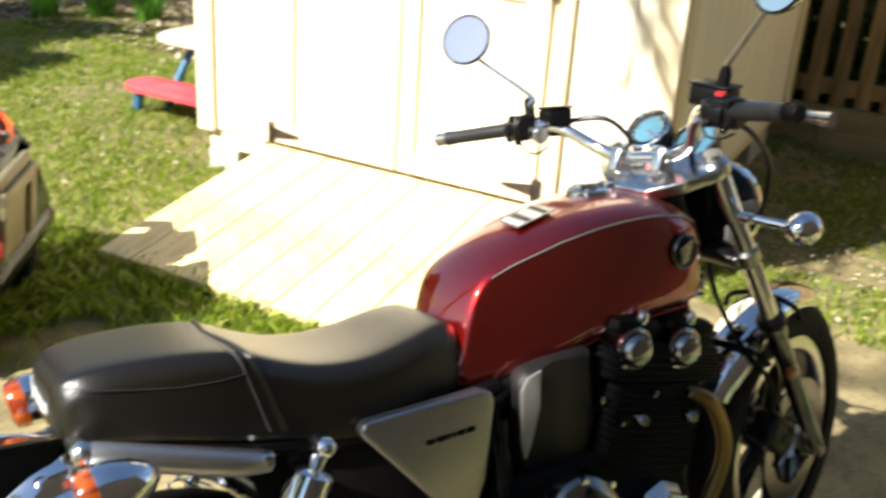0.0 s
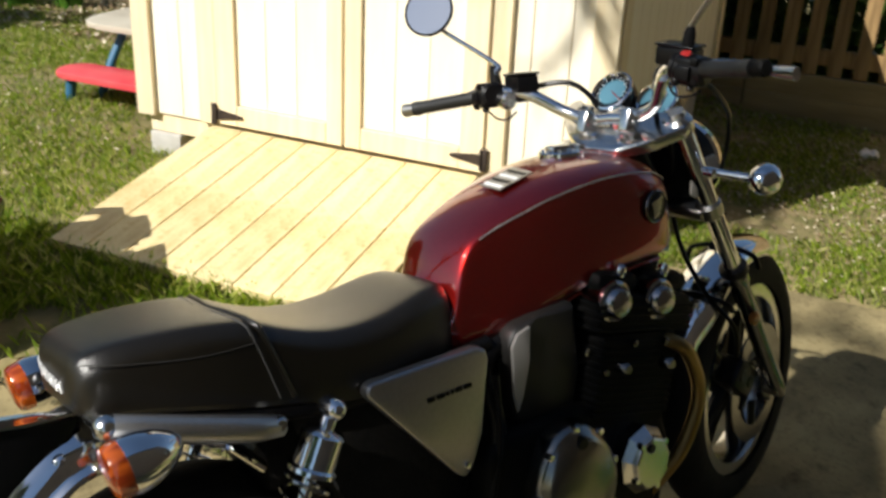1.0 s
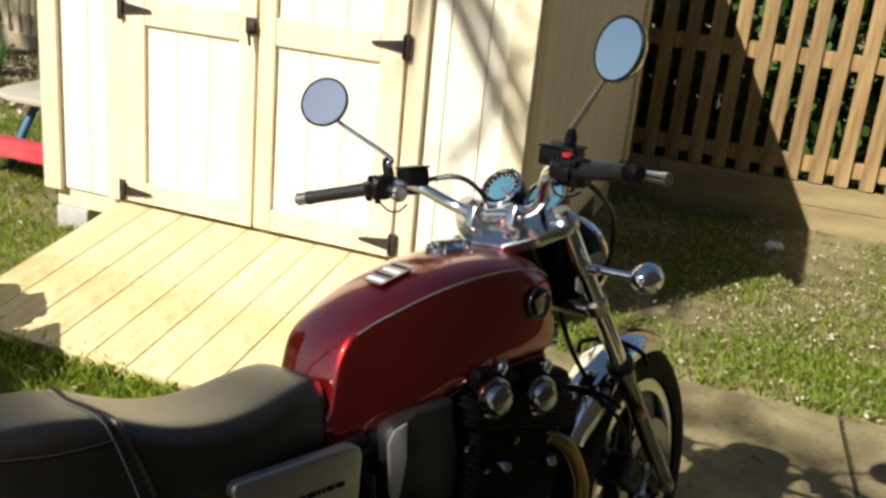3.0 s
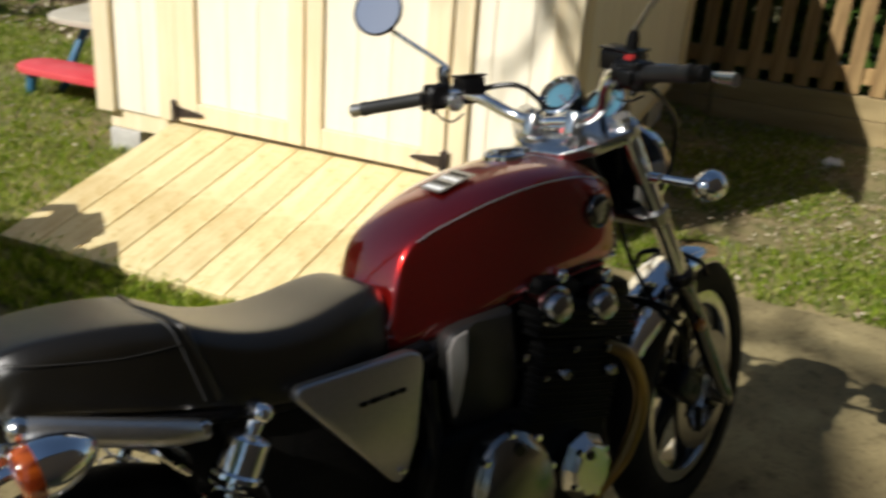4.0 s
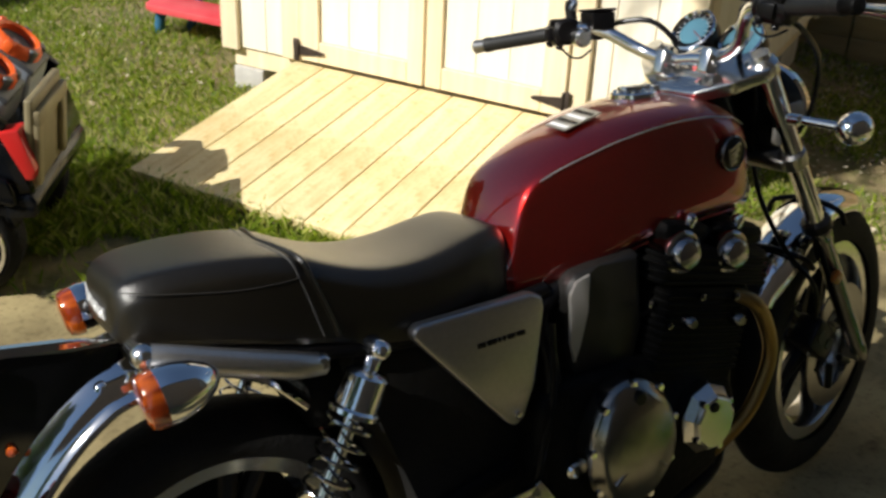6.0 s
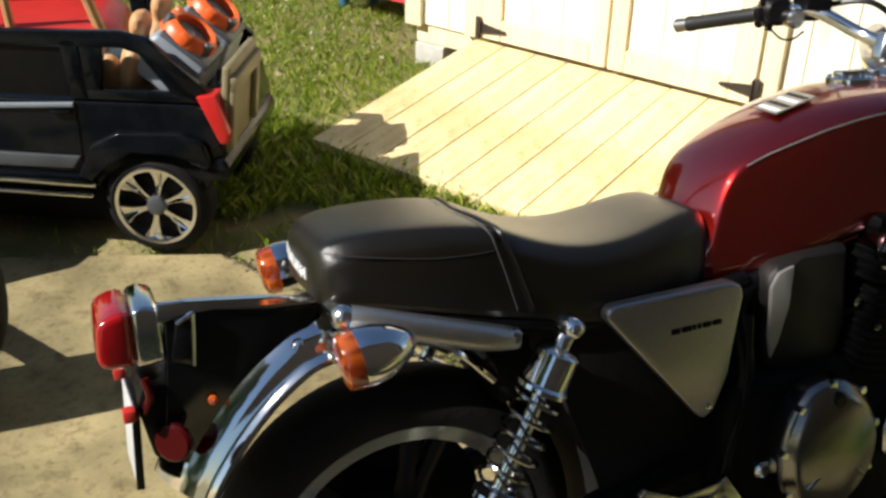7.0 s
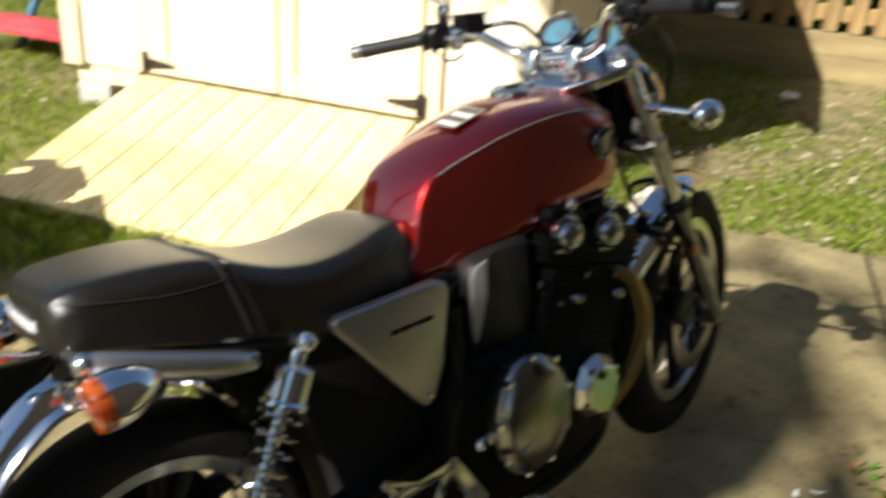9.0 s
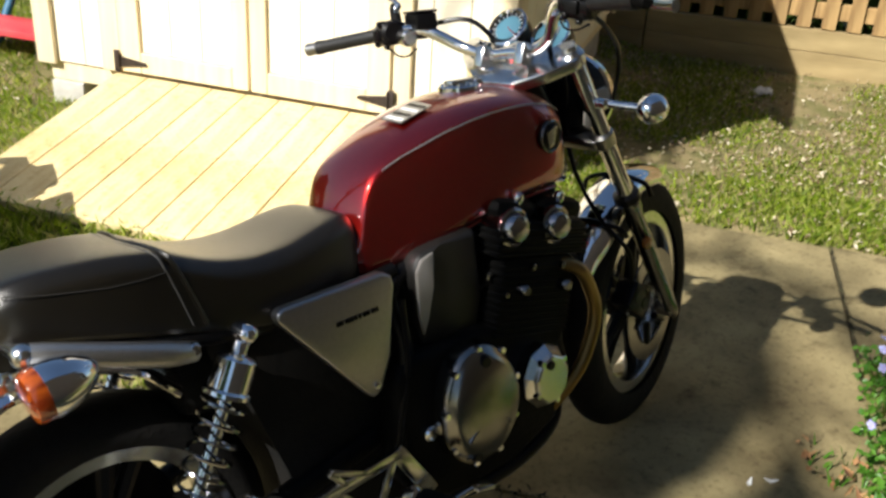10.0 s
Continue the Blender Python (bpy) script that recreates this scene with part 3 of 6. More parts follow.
def wheel(name, centre, normal, radius, width, rim, spokes, disc_sides):
    """A cast wheel: rim with spokes, and its tyre and discs as sub-parts."""
    c, ax = Vector(centre), Vector(normal).normalized()
    side, up = frame_of(ax)
    hw = width / 2
    rim_w = hw * 0.72
    body = lathe([(-rim_w, rim - 0.030), (-rim_w, rim), (-rim_w + 0.006, rim + 0.003), (-rim_w + 0.010, rim - 0.010), (rim_w - 0.010, rim - 0.010), (rim_w - 0.006, rim + 0.003), (rim_w, rim), (rim_w, rim - 0.030), (rim_w - 0.012, rim - 0.034), (-rim_w + 0.012, rim - 0.034), (-rim_w, rim - 0.030)], c, ax, 64)
    ob = part(name, body, POLISHED, bike, "cast wheel with polished rim")
    pieces = [lathe([(-0.045, 0.03), (-0.045, 0.045), (-0.02, 0.05), (0.02, 0.05), (0.045, 0.045), (0.045, 0.03)], c, ax, 24)]
    for k in range(spokes):
        for d in (-0.055, 0.055):
            a, b = 2 * math.pi * k / spokes + d * 0.6, 2 * math.pi * k / spokes + d * 2.4
            p = c + 0.04 * (math.cos(a) * side + math.sin(a) * up)
            q = c + (rim - 0.030) * (math.cos(b) * side + math.sin(b) * up)
            pieces.append(tube([p, (p + q) / 2, q], [0.021, 0.015, 0.018], 8, 3))
    part("spokes", join(*pieces), BLACK, ob, "black cast spokes and hub")
    t0 = rim - 0.004
    prof = []
    for k in range(-9, 10):
        a = k / 9 * math.radians(112)
        prof.append((hw * (0.9 if radius > 0.31 else 1.0) * math.sin(a), t0 + (radius - t0) * (0.36 + 0.64 * math.cos(a) if math.cos(a) > 0 else 0.36 + 0.36 * math.cos(a) * 2.4)))
    part("tyre", lathe([(h, max(r, t0)) for h, r in prof], c, ax, 72, False), RUBBER, ob, "black road tyre")
    for s in disc_sides:
        part("brake_disc", lathe([(s - 0.0025, 0.100), (s - 0.0025, 0.140), (s + 0.0025, 0.140), (s + 0.0025, 0.100), (s - 0.0025, 0.100)], c, ax, 48), DARK_CHROME, ob, "steel brake disc")
        for a in (k * math.pi / 3 for k in range(6)):
            part("carrier_arm", bar(c + ax * s + 0.045 * (math.cos(a) * side + math.sin(a) * up), c + ax * s + 0.10 * (math.cos(a + 0.3) * side + math.sin(a + 0.3) * up), 0.009, 8), BLACK, ob)
    return ob


REAR, FRONT = Vector((0.055, 0, 0.288)), Vector((1.442, 0.006, 0.327))
TURN = radians(14.5)
FRONT_NORMAL = Vector((-math.sin(TURN), math.cos(TURN), 0.0))
wheel("rear_wheel", REAR, (0, 1, 0), 0.303, 0.136, 0.232, 5, ())
# Sprocket and hub are oversized black fillers that darken the view through the wheel.
part("rear_sprocket", lathe([(0.066, 0.02), (0.066, 0.175), (0.074, 0.175), (0.074, 0.02), (0.066, 0.02)], REAR, (0, 1, 0), 40), ENGINE, bike, "oversized black sprocket disc filling the rear wheel")
part("rear_hub", lathe([(-0.06, 0.02), (-0.055, 0.075), (0.06, 0.085), (0.064, 0.02)], REAR, (0, 1, 0), 28), ENGINE, bike)
wheel("front_wheel", FRONT, FRONT_NORMAL, 0.316, 0.108, 0.230, 5, (-0.066, 0.066))


def tipped(points, y0, z0, degrees):
    """Points turned about a lengthwise line, the far side down."""
    c, s = math.cos(radians(degrees)), math.sin(radians(degrees))
    return [(x, y0 + (y - y0) * c + (z - z0) * s, z0 - (y - y0) * s + (z - z0) * c) for x, y, z in points]


def section(x, w, zb, zc, zt, low=0.935, crown=0.64, far=0.84):
    """One ring across the tank, from its flat underside over the crease to the crown."""
    half = [(0.0, zb + 0.004), (w * 0.55, zb), (w * low, zb + 0.004), (w * (low + 0.05), zb + (zc - zb) * 0.12), (w, zb + (zc - zb) * 0.40), (w * 0.995, zb + (zc - zb) * 0.82),
            (w * 0.968, zc), (w * 0.84, zc + (zt - zc) * 0.38), (w * crown, zc + (zt - zc) * 0.70), (w * 0.30, zt - (zt - zc) * 0.06), (0.0, zt)]
    right = [(x, -y, z) for y, z in half]
    left = [(x, y * far, z) for y, z in half[1:-1]][::-1]
    return right + left


TANK = [(0.520, 0.055, 0.690, 0.705, 0.735), (0.540, 0.078, 0.682, 0.712, 0.768), (0.556, 0.090, 0.678, 0.725, 0.790), (0.567, 0.0945, 0.676, 0.745, 0.806), (0.575, 0.0965, 0.675, 0.780, 0.823), (0.588, 0.0985, 0.674, 0.818, 0.843), (0.606, 0.1015, 0.674, 0.850, 0.864),
        (0.640, 0.107, 0.674, 0.868, 0.891), (0.690, 0.117, 0.680, 0.884, 0.918), (0.760, 0.130, 0.700, 0.904, 0.940), (0.830, 0.141, 0.722, 0.917, 0.952), (0.900, 0.148, 0.737, 0.923, 0.957), (0.960, 0.150, 0.741, 0.921, 0.956), (1.020, 0.146, 0.741, 0.910, 0.947),
        (1.062, 0.133, 0.743, 0.886, 0.928), (1.085, 0.112, 0.752, 0.852, 0.902), (1.094, 0.085, 0.768, 0.828, 0.872)]
tank = soft(part("fuel_tank", loft([tipped(section(*row), -0.10, 0.88, 4.5) for row in TANK]), RED, bike, "candy red metallic fuel tank"))
# crease line, seam flange, cap, badge
def tank_line(lift, x0=0.625, x1=1.05, mirror=-1):
    out = []
    for x in np.linspace(x0, x1, 14):
        w, zc = np.interp(x, [r[0] for r in TANK], [r[1] for r in TANK]), np.interp(x, [r[0] for r in TANK], [r[3] for r in TANK])
        out.append((x, mirror * (w * 0.972 + lift), zc + lift * 0.5))
    return out


for m in (-1,):
    part("tank_stripe", tube(tipped(tank_line(0.0, mirror=m), -0.10, 0.88, 4.5), 0.0014, 6, 2), PINSTRIPE, tank, "thin pale pinstripe")
    part("tank_seam", tube([(0.585, m * 0.090, 0.676), (0.66, m * 0.103, 0.677), (0.76, m * 0.120, 0.700), (0.85, m * 0.133, 0.726), (0.95, m * 0.140, 0.741), (1.04, m * 0.132, 0.741)], 0.004, 8, 4), RED, tank)
cap_m = pose(0.913, 0.002, 0.949, -4.5, 2, 0)
part("fuel_cap", moved(join(lathe([(-0.006, 0.043), (0.003, 0.043), (0.006, 0.040), (0.006, 0.001)], (0, 0, 0), (0, 0, 1), 32), box(-0.030, 0.034, -0.013, 0.013, 0.004, 0.017, 0.005), box(0.030, 0.052, -0.018, 0.018, -0.002, 0.014, 0.005),
                          *[bar((0.034 * math.cos(a), 0.034 * math.sin(a), 0.004), (0.034 * math.cos(a), 0.034 * math.sin(a), 0.010), 0.004, 8) for a in (0.8, 1.6, 2.4, 3.2, 4.0, 4.8, 5.5)]), cap_m), CHROME, tank, "chrome flip fuel cap")
part("warning_label", moved(box(-0.040, 0.040, -0.028, 0.028, -0.001, 0.001), pose(0.750, -0.030, 0.9335, 1, -14, 0)), SILVER, tank, "pale grey sticker with lines of small print")
for k in range(4):
    part("print_line", moved(box(-0.034 + k * 0.0185, -0.026 + k * 0.0185, -0.024, 0.024, 0.0012, 0.0018), pose(0.750, -0.030, 0.9335, 1, -14, 0)), BLACK if k % 2 else WHITE, tank)
badge_m = pose(1.008, -0.1500, 0.853, 90, 0, 7)
badge = part("tank_badge", moved(lathe([(-0.004, 0.031), (0.003, 0.031), (0.005, 0.028), (0.005, 0.001)], (0, 0, 0), (0, 0, 1), 32), badge_m), BLACK, tank, "round black and silver badge")
part("badge_ring", moved(lathe([(0.002, 0.0325), (0.0055, 0.0320), (0.0065, 0.0295), (0.004, 0.0270)], (0, 0, 0), (0, 0, 1), 32, False), badge_m), DARK_CHROME, badge, "thin dull chrome ring")
part("badge_wing", moved(join(*[moved(box(-0.018 + 0.002 * k, 0.016 - 0.003 * k, -0.0035, 0.0035, 0.005, 0.0075, 0.001), pose(0, 0.012 - 0.009 * k, 0, 0, 0, 18)) for k in range(4)]), badge_m), ALUMINIUM, badge)


# ---- seat ----
def seat_section(x, w, zb, zt, edge=0.020):
    half = [(0.0, zb), (w * 0.90, zb), (w, zb + 0.006), (w * 1.01, zb + (zt - zb) * 0.5), (w * 1.0, zt - edge - 0.016), (w * 0.985, zt - edge - 0.006), (w * 0.87, zt - 0.008), (w * 0.80, zt - 0.002), (w * 0.4, zt), (0.0, zt)]
    return [(x, -y, z) for y, z in half] + [(x, y, z) for y, z in half[1:-1]][::-1]


SEAT = [(-0.066, 0.060, 0.768, 0.800), (-0.063, 0.088, 0.756, 0.828), (-0.046, 0.108, 0.750, 0.846), (-0.002, 0.119, 0.745, 0.853), (0.07, 0.127, 0.728, 0.853), (0.14, 0.132, 0.710, 0.848), (0.198, 0.134, 0.696, 0.836),
        (0.215, 0.134, 0.692, 0.826), (0.28, 0.134, 0.674, 0.797), (0.35, 0.132, 0.655, 0.782), (0.42, 0.128, 0.645, 0.784), (0.48, 0.120, 0.648, 0.797), (0.53, 0.108, 0.660, 0.806), (0.562, 0.095, 0.680, 0.800), (0.576, 0.075, 0.70, 0.775)]
seat = soft(part("seat", loft([tipped(seat_section(*row), -0.12, 0.80, 4.5) for row in SEAT]), VINYL, bike, "black vinyl two-step seat with grey piping"))


def seat_at(x, col):
    return float(np.interp(x, [r[0] for r in SEAT], [r[col] for r in SEAT]))


for m in (-1, 1):
    part("piping", tube(tipped([(x, m * (seat_at(x, 1) * 0.995 + 0.0015), z) for x, z in ((-0.052, 0.833), (-0.03, 0.829), (0.0, 0.823), (0.05, 0.814), (0.10, 0.807), (0.15, 0.805), (0.186, 0.806))], -0.12, 0.80, 4.5), 0.0010, 6, 4), PIPING, seat)


def over_seat(x, lift, lean=0.03):
    """A line over the seat from edge to edge."""
    w, zb, zt = seat_at(x, 1), seat_at(x, 2), seat_at(x, 3)
    half = [(1.0, zb + 0.012), (1.008, zb + (zt - zb) * 0.5), (0.975, zt - 0.020), (0.91, zt - 0.008), (0.72, zt - 0.002), (0.35, zt + 0.001), (0, zt + 0.001)]
    pts = [(x + lean * (zt - z) / 0.14 - 0.016 * (1 - y), -(y * w + lift), z) for y, z in half]
    return pts + [(p[0], -p[1], p[2]) for p in pts[-2::-1]]


part("strap_seam", tube(tipped(over_seat(0.176, 0.0005, 0.040), -0.12, 0.80, 4.5), 0.0015, 6, 3), STITCH, seat, "grey piping across the seat")
part("strap_fold", tube(tipped(over_seat(0.193, -0.002, 0.046), -0.12, 0.80, 4.5), 0.0048, 8, 3), VINYL, seat, "rolled black vinyl fold beside the piping")
for y, x, turn in ((0.088, -0.0560, -26), (0.058, -0.0635, -14), (0.028, -0.0660, -5), (-0.002, -0.0665, 0), (-0.032, -0.0658, 6)):
    part("name_mark", moved(join(box(-0.0015, 0.0015, -0.013, -0.006, -0.013, 0.013), box(-0.0015, 0.0015, 0.006, 0.013, -0.013, 0.013), box(-0.0014, 0.0014, -0.007, 0.007, -0.004, 0.003)), pose(x - 0.002, y - 0.004, 0.786, -3, 0, turn) @ Matrix.Diagonal((1, 0.78, 0.62, 1))), WHITE, seat, "white maker's mark as plain bars")

# ---- side covers, frame, engine ----
for m in (-1, 1):
    y0, y1 = (-0.168, -0.142) if m < 0 else (0.142, 0.168)
    cover = part("side_cover", prism([(0.344, 0.692), (0.354, 0.700), (0.560, 0.702), (0.580, 0.694), (0.585, 0.675), (0.566, 0.545), (0.542, 0.488), (0.524, 0.475), (0.510, 0.484), (0.343, 0.680)], y0, y1, 0.007, 3), SILVER, bike, "matt silver triangular side cover")
    for k, (w, g) in enumerate(((0.011, 0), (0.013, 0.014), (0.004, 0.029), (0.004, 0.036), (0.011, 0.043), (0.012, 0.057))):
        part("model_mark", moved(box(g - 0.033, g + w - 0.033, -0.002, 0.002, -0.0045, 0.0045, 0.0008), pose(0.497, m * 0.1690, 0.641, 0, -1, 0) @ Matrix.Diagonal((1.30, 1, 0.85, 1))), BLACK, cover)
    part("cover_screw", lathe([(-0.002, 0.007), (0.003, 0.007), (0.004, 0.005), (0.004, 0.001)], (0.528, m * 0.168, 0.498), (0, m, 0), 14), CHROME, cover)
    part("frame_tube", tube([(1.06, m * 0.03, 0.90), (0.90, m * 0.09, 0.74), (0.62, m * 0.12, 0.66), (0.605, m * 0.155, 0.54), (0.575, m * 0.165, 0.36), (0.60, m * 0.15, 0.26)], 0.017, 12, 5), BLACK, bike, "black steel frame tube")
    part("frame_tube", tube([(1.12, m * 0.03, 0.83), (1.07, m * 0.09, 0.60), (1.035, m * 0.125, 0.30), (0.98, m * 0.15, 0.215), (0.80, m * 0.165, 0.185), (0.60, m * 0.16, 0.21)], 0.016, 12, 5), BLACK, bike)
    part("subframe_tube", tube([(0.62, m * 0.12, 0.68), (0.38, m * 0.125, 0.665), (0.22, m * 0.125, 0.685), (0.06, m * 0.110, 0.725), (-0.02, m * 0.08, 0.745)], 0.014, 10, 4), BLACK, bike)
# Carried low and rearward as a black filler for the shaded gap there.
part("battery_box_filler", prism([(0.27, 0.69), (0.62, 0.675), (0.62, 0.15), (0.44, 0.13), (0.385, 0.24), (0.362, 0.42), (0.29, 0.56), (0.25, 0.64)], -0.128, 0.128, 0.02), RUBBER, bike)
part("inner_fender", box(0.20, 0.34, -0.085, 0.085, 0.52, 0.70, 0.03), ENGINE, bike)
for m in (-1, 1):
    air = part("airbox_cover", prism([(0.638, 0.675), (0.655, 0.705), (0.700, 0.714), (0.795, 0.722), (0.804, 0.580), (0.786, 0.512), (0.70, 0.505), (0.648, 0.530)], m * 0.11, m * 0.158, 0.014, 3), SATIN_BLACK, bike, "satin black airbox cover")
    # Pale wedge: light caught on the cover's rear edge, put into colour.
    part("airbox_lit_edge", prism([(0.639, 0.676), (0.652, 0.698), (0.682, 0.706), (0.676, 0.640), (0.661, 0.580), (0.648, 0.552), (0.641, 0.590)], m * 0.156, m * 0.164, 0.003), PALE_GREY, air, "pale grey wedge for the cover's lit edge")
    part("cover_bolt", lathe([(0, 0.008), (0.006, 0.008), (0.008, 0.005), (0.008, 0.001)], (0.815, m * 0.160, 0.62), (0, m, 0), 12), CHROME, bike)
    for z, x in ((0.585, 0.83), (0.62, 0.905), (0.60, 0.99)):
        part("cover_bolt", lathe([(0, 0.007), (0.008, 0.007), (0.010, 0.004), (0.010, 0.001)], (x, m * 0.19, z), (0, m, 0), 12), DARK_CHROME, bike)

# engine: crankcase, finned cylinders leaning ahead, head and covers
part("crankcase", prism([(0.56, 0.50), (0.60, 0.53), (0.78, 0.53), (1.00, 0.46), (1.03, 0.36), (0.98, 0.25), (0.85, 0.20), (0.66, 0.20), (0.56, 0.28)], -0.185, 0.185, 0.025, 3), ENGINE, bike, "black engine crankcase")
lean = pose(0.90, 0, 0.47, 0, 13, 0)
cylinders = part("cylinder_block", moved(box(-0.100, 0.100, -0.187, 0.187, -0.02, 0.165, 0.01), lean), ENGINE, bike, "black air-cooled cylinder block")
head = part("cylinder_head", moved(box(-0.124, 0.124, -0.190, 0.190, 0.165, 0.235, 0.012), lean), ENGINE, bike)
for k in range(11):
    part("fin", moved(box(-0.105, 0.105, -0.190, 0.190, 0.006 + 0.0135 * k, 0.0140 + 0.0135 * k, 0.002, 1), lean), ENGINE, cylinders)
for k in range(4):
    part("fin", moved(box(-0.128, 0.128, -0.193, 0.193, 0.168 + 0.0145 * k, 0.1765 + 0.0145 * k, 0.002, 1), lean), ENGINE, head)
part("cam_cover", moved(join(box(-0.125, -0.015, -0.175, 0.175, 0.235, 0.275, 0.018), box(0.015, 0.125, -0.175, 0.175, 0.235, 0.275, 0.018), box(-0.06, 0.06, -0.15, 0.15, 0.235, 0.26, 0.01)), lean), ENGINE, bike)
for m in (-1, 1):
    for x, z in ((0.864, 0.708), (0.980, 0.684)):
        part("cam_cap", lathe([(-0.085, 0.030), (-0.060, 0.036), (-0.004, 0.038), (0.004, 0.040), (0.010, 0.039), (0.013, 0.034), (0.012, 0.030), (0.018, 0.029), (0.026, 0.024), (0.029, 0.015), (0.0295, 0.001)], (x, m * 0.178, z), (0, m, 0.06), 28), CAP_CHROME, bike, "domed chrome cam cap")
        part("head_nut", lathe([(0, 0.011), (0.018, 0.011), (0.024, 0.007), (0.024, 0.001)], (x + 0.035, m * 0.16, z + 0.035), (0, m * 0.4, 1), 14), CHROME, bike)
        part("plug_cap", lathe([(0, 0.012), (0.02, 0.012), (0.025, 0.008), (0.025, 0.001)], (x - 0.01, m * 0.205, z - 0.115), (0, m, 0), 12), DARK_CHROME, bike)


def round_cover(name, centre, rx, rz, depth, mat, bolts, label, lobe=0.0):
    """An engine side cover with a raised rim, a domed face and lugs for its bolts."""
    cx, cy, cz = centre
    rings = []
    for d, k in ((0.0, 1.0), (depth * 0.45, 1.0), (depth * 0.62, 0.985), (depth * 0.72, 0.94), (depth * 0.80, 0.90), (depth * 0.94, 0.84), (depth * 1.02, 0.74), (depth * 1.10, 0.50), (depth * 1.15, 0.26), (depth * 1.17, 0.02)):
        rings.append([(cx + rx * k * math.cos(a) * (1 + lobe * math.cos(3 * a + 0.6)), cy - d, cz + rz * k * math.sin(a) * (1 + lobe * math.cos(3 * a + 0.6))) for a in (2 * math.pi * j / 48 for j in range(48))])
    ob = part(name, loft(rings), mat, bike, label)
    for j in range(bolts):
        a = 2 * math.pi * (j + 0.35) / bolts
        part("cover_bolt", bar((cx + rx * 0.95 * math.cos(a), cy - depth * 0.40, cz + rz * 0.95 * math.sin(a)), (cx + rx * 0.95 * math.cos(a), cy - depth * 0.78, cz + rz * 0.95 * math.sin(a)), 0.0075, 10), CHROME, ob)
    return ob


clutch = round_cover("clutch_cover", (0.724, -0.190, 0.404), 0.096, 0.123, 0.058, CAST, 9, "cast silver clutch cover with bolts", 0.02)
part("filler_cap", bar((0.720, -0.232, 0.500), (0.720, -0.250, 0.500), 0.014), BLACK, clutch, "black plug")
part("oil_window", bar((0.690, -0.232, 0.314), (0.690, -0.2495, 0.314), 0.011), BLACK, clutch)
part("cover_rib", join(*[tube([(0.722 + 0.058 * math.cos(a), -0.2515, 0.348 + 0.030 * math.sin(a)) for a in (0.25, 0.9, 1.57, 2.2, 2.9)], 0.0035, 8, 4)]), CAST, clutch)
pulse = part("pulse_cover", moved(lathe([(0.0, 0.064), (0.034, 0.066), (0.050, 0.054), (0.058, 0.050), (0.060, 0.046), (0.060, 0.001)], (0, 0, 0), (0, -1, 0), 9), pose(0.908, -0.180, 0.390) @ Matrix.Diagonal((0.90, 1, 1.05, 1)) @ pose(0, 0, 0, 0, 12, 0)), POLISHED, bike, "small polished ignition cover with flat facets", smooth=False)
for a in (0.7, 2.2, 3.6, 5.0):
    part("cover_bolt", bar((0.908 + 0.045 * math.cos(a), -0.225, 0.390 + 0.052 * math.sin(a)), (0.908 + 0.045 * math.cos(a), -0.240, 0.390 + 0.052 * math.sin(a)), 0.007, 10), CHROME, pulse)
part("cover_plug", bar((0.900, -0.235, 0.425), (0.900, -0.245, 0.425), 0.010), BLACK, pulse)
part("pivot_cap", lathe([(-0.02, 0.015), (0.010, 0.015), (0.015, 0.011), (0.015, 0.001)], (0.622, -0.185, 0.372), (0, -1, 0), 20), CHROME, bike, "polished swingarm pivot cap")
part("kick_hose", tube([(0.60, -0.165, 0.64), (0.592, -0.178, 0.52), (0.565, -0.18, 0.41), (0.555, -0.17, 0.33)], 0.006, 8, 5), BLACK, bike)

# exhaust: four header pipes, collector and silencer
for k, y in enumerate((-0.165, -0.06, 0.06, 0.165)):
    out, b = y * 1.22, (0.15 if y < 0 else 0.21) if y > -0.1 else 0.0
    part("header_pipe", tube([(0.985, y, 0.604), (1.028 - b * 0.4, out, 0.582), (1.066 - b, out, 0.525), (1.080 - b, out, 0.465), (1.058 - b, out, 0.400), (1.018 - b * 0.6, out * 0.97, 0.340), (0.95, out * 0.8, 0.262), (0.85, out * 0.55, 0.190), (0.66, out * 0.3 - 0.06, 0.15)], 0.0140, 14, 5), PIPE, bike, "heat-tinted chrome header pipe")
part("silencer", tube([(0.66, -0.06, 0.15), (0.52, -0.12, 0.16), (0.38, -0.20, 0.20), (0.10, -0.235, 0.235), (-0.22, -0.245, 0.265)], [0.035, 0.036, 0.048, 0.052, 0.050], 20, 5), CHROME, bike, "chrome megaphone silencer")

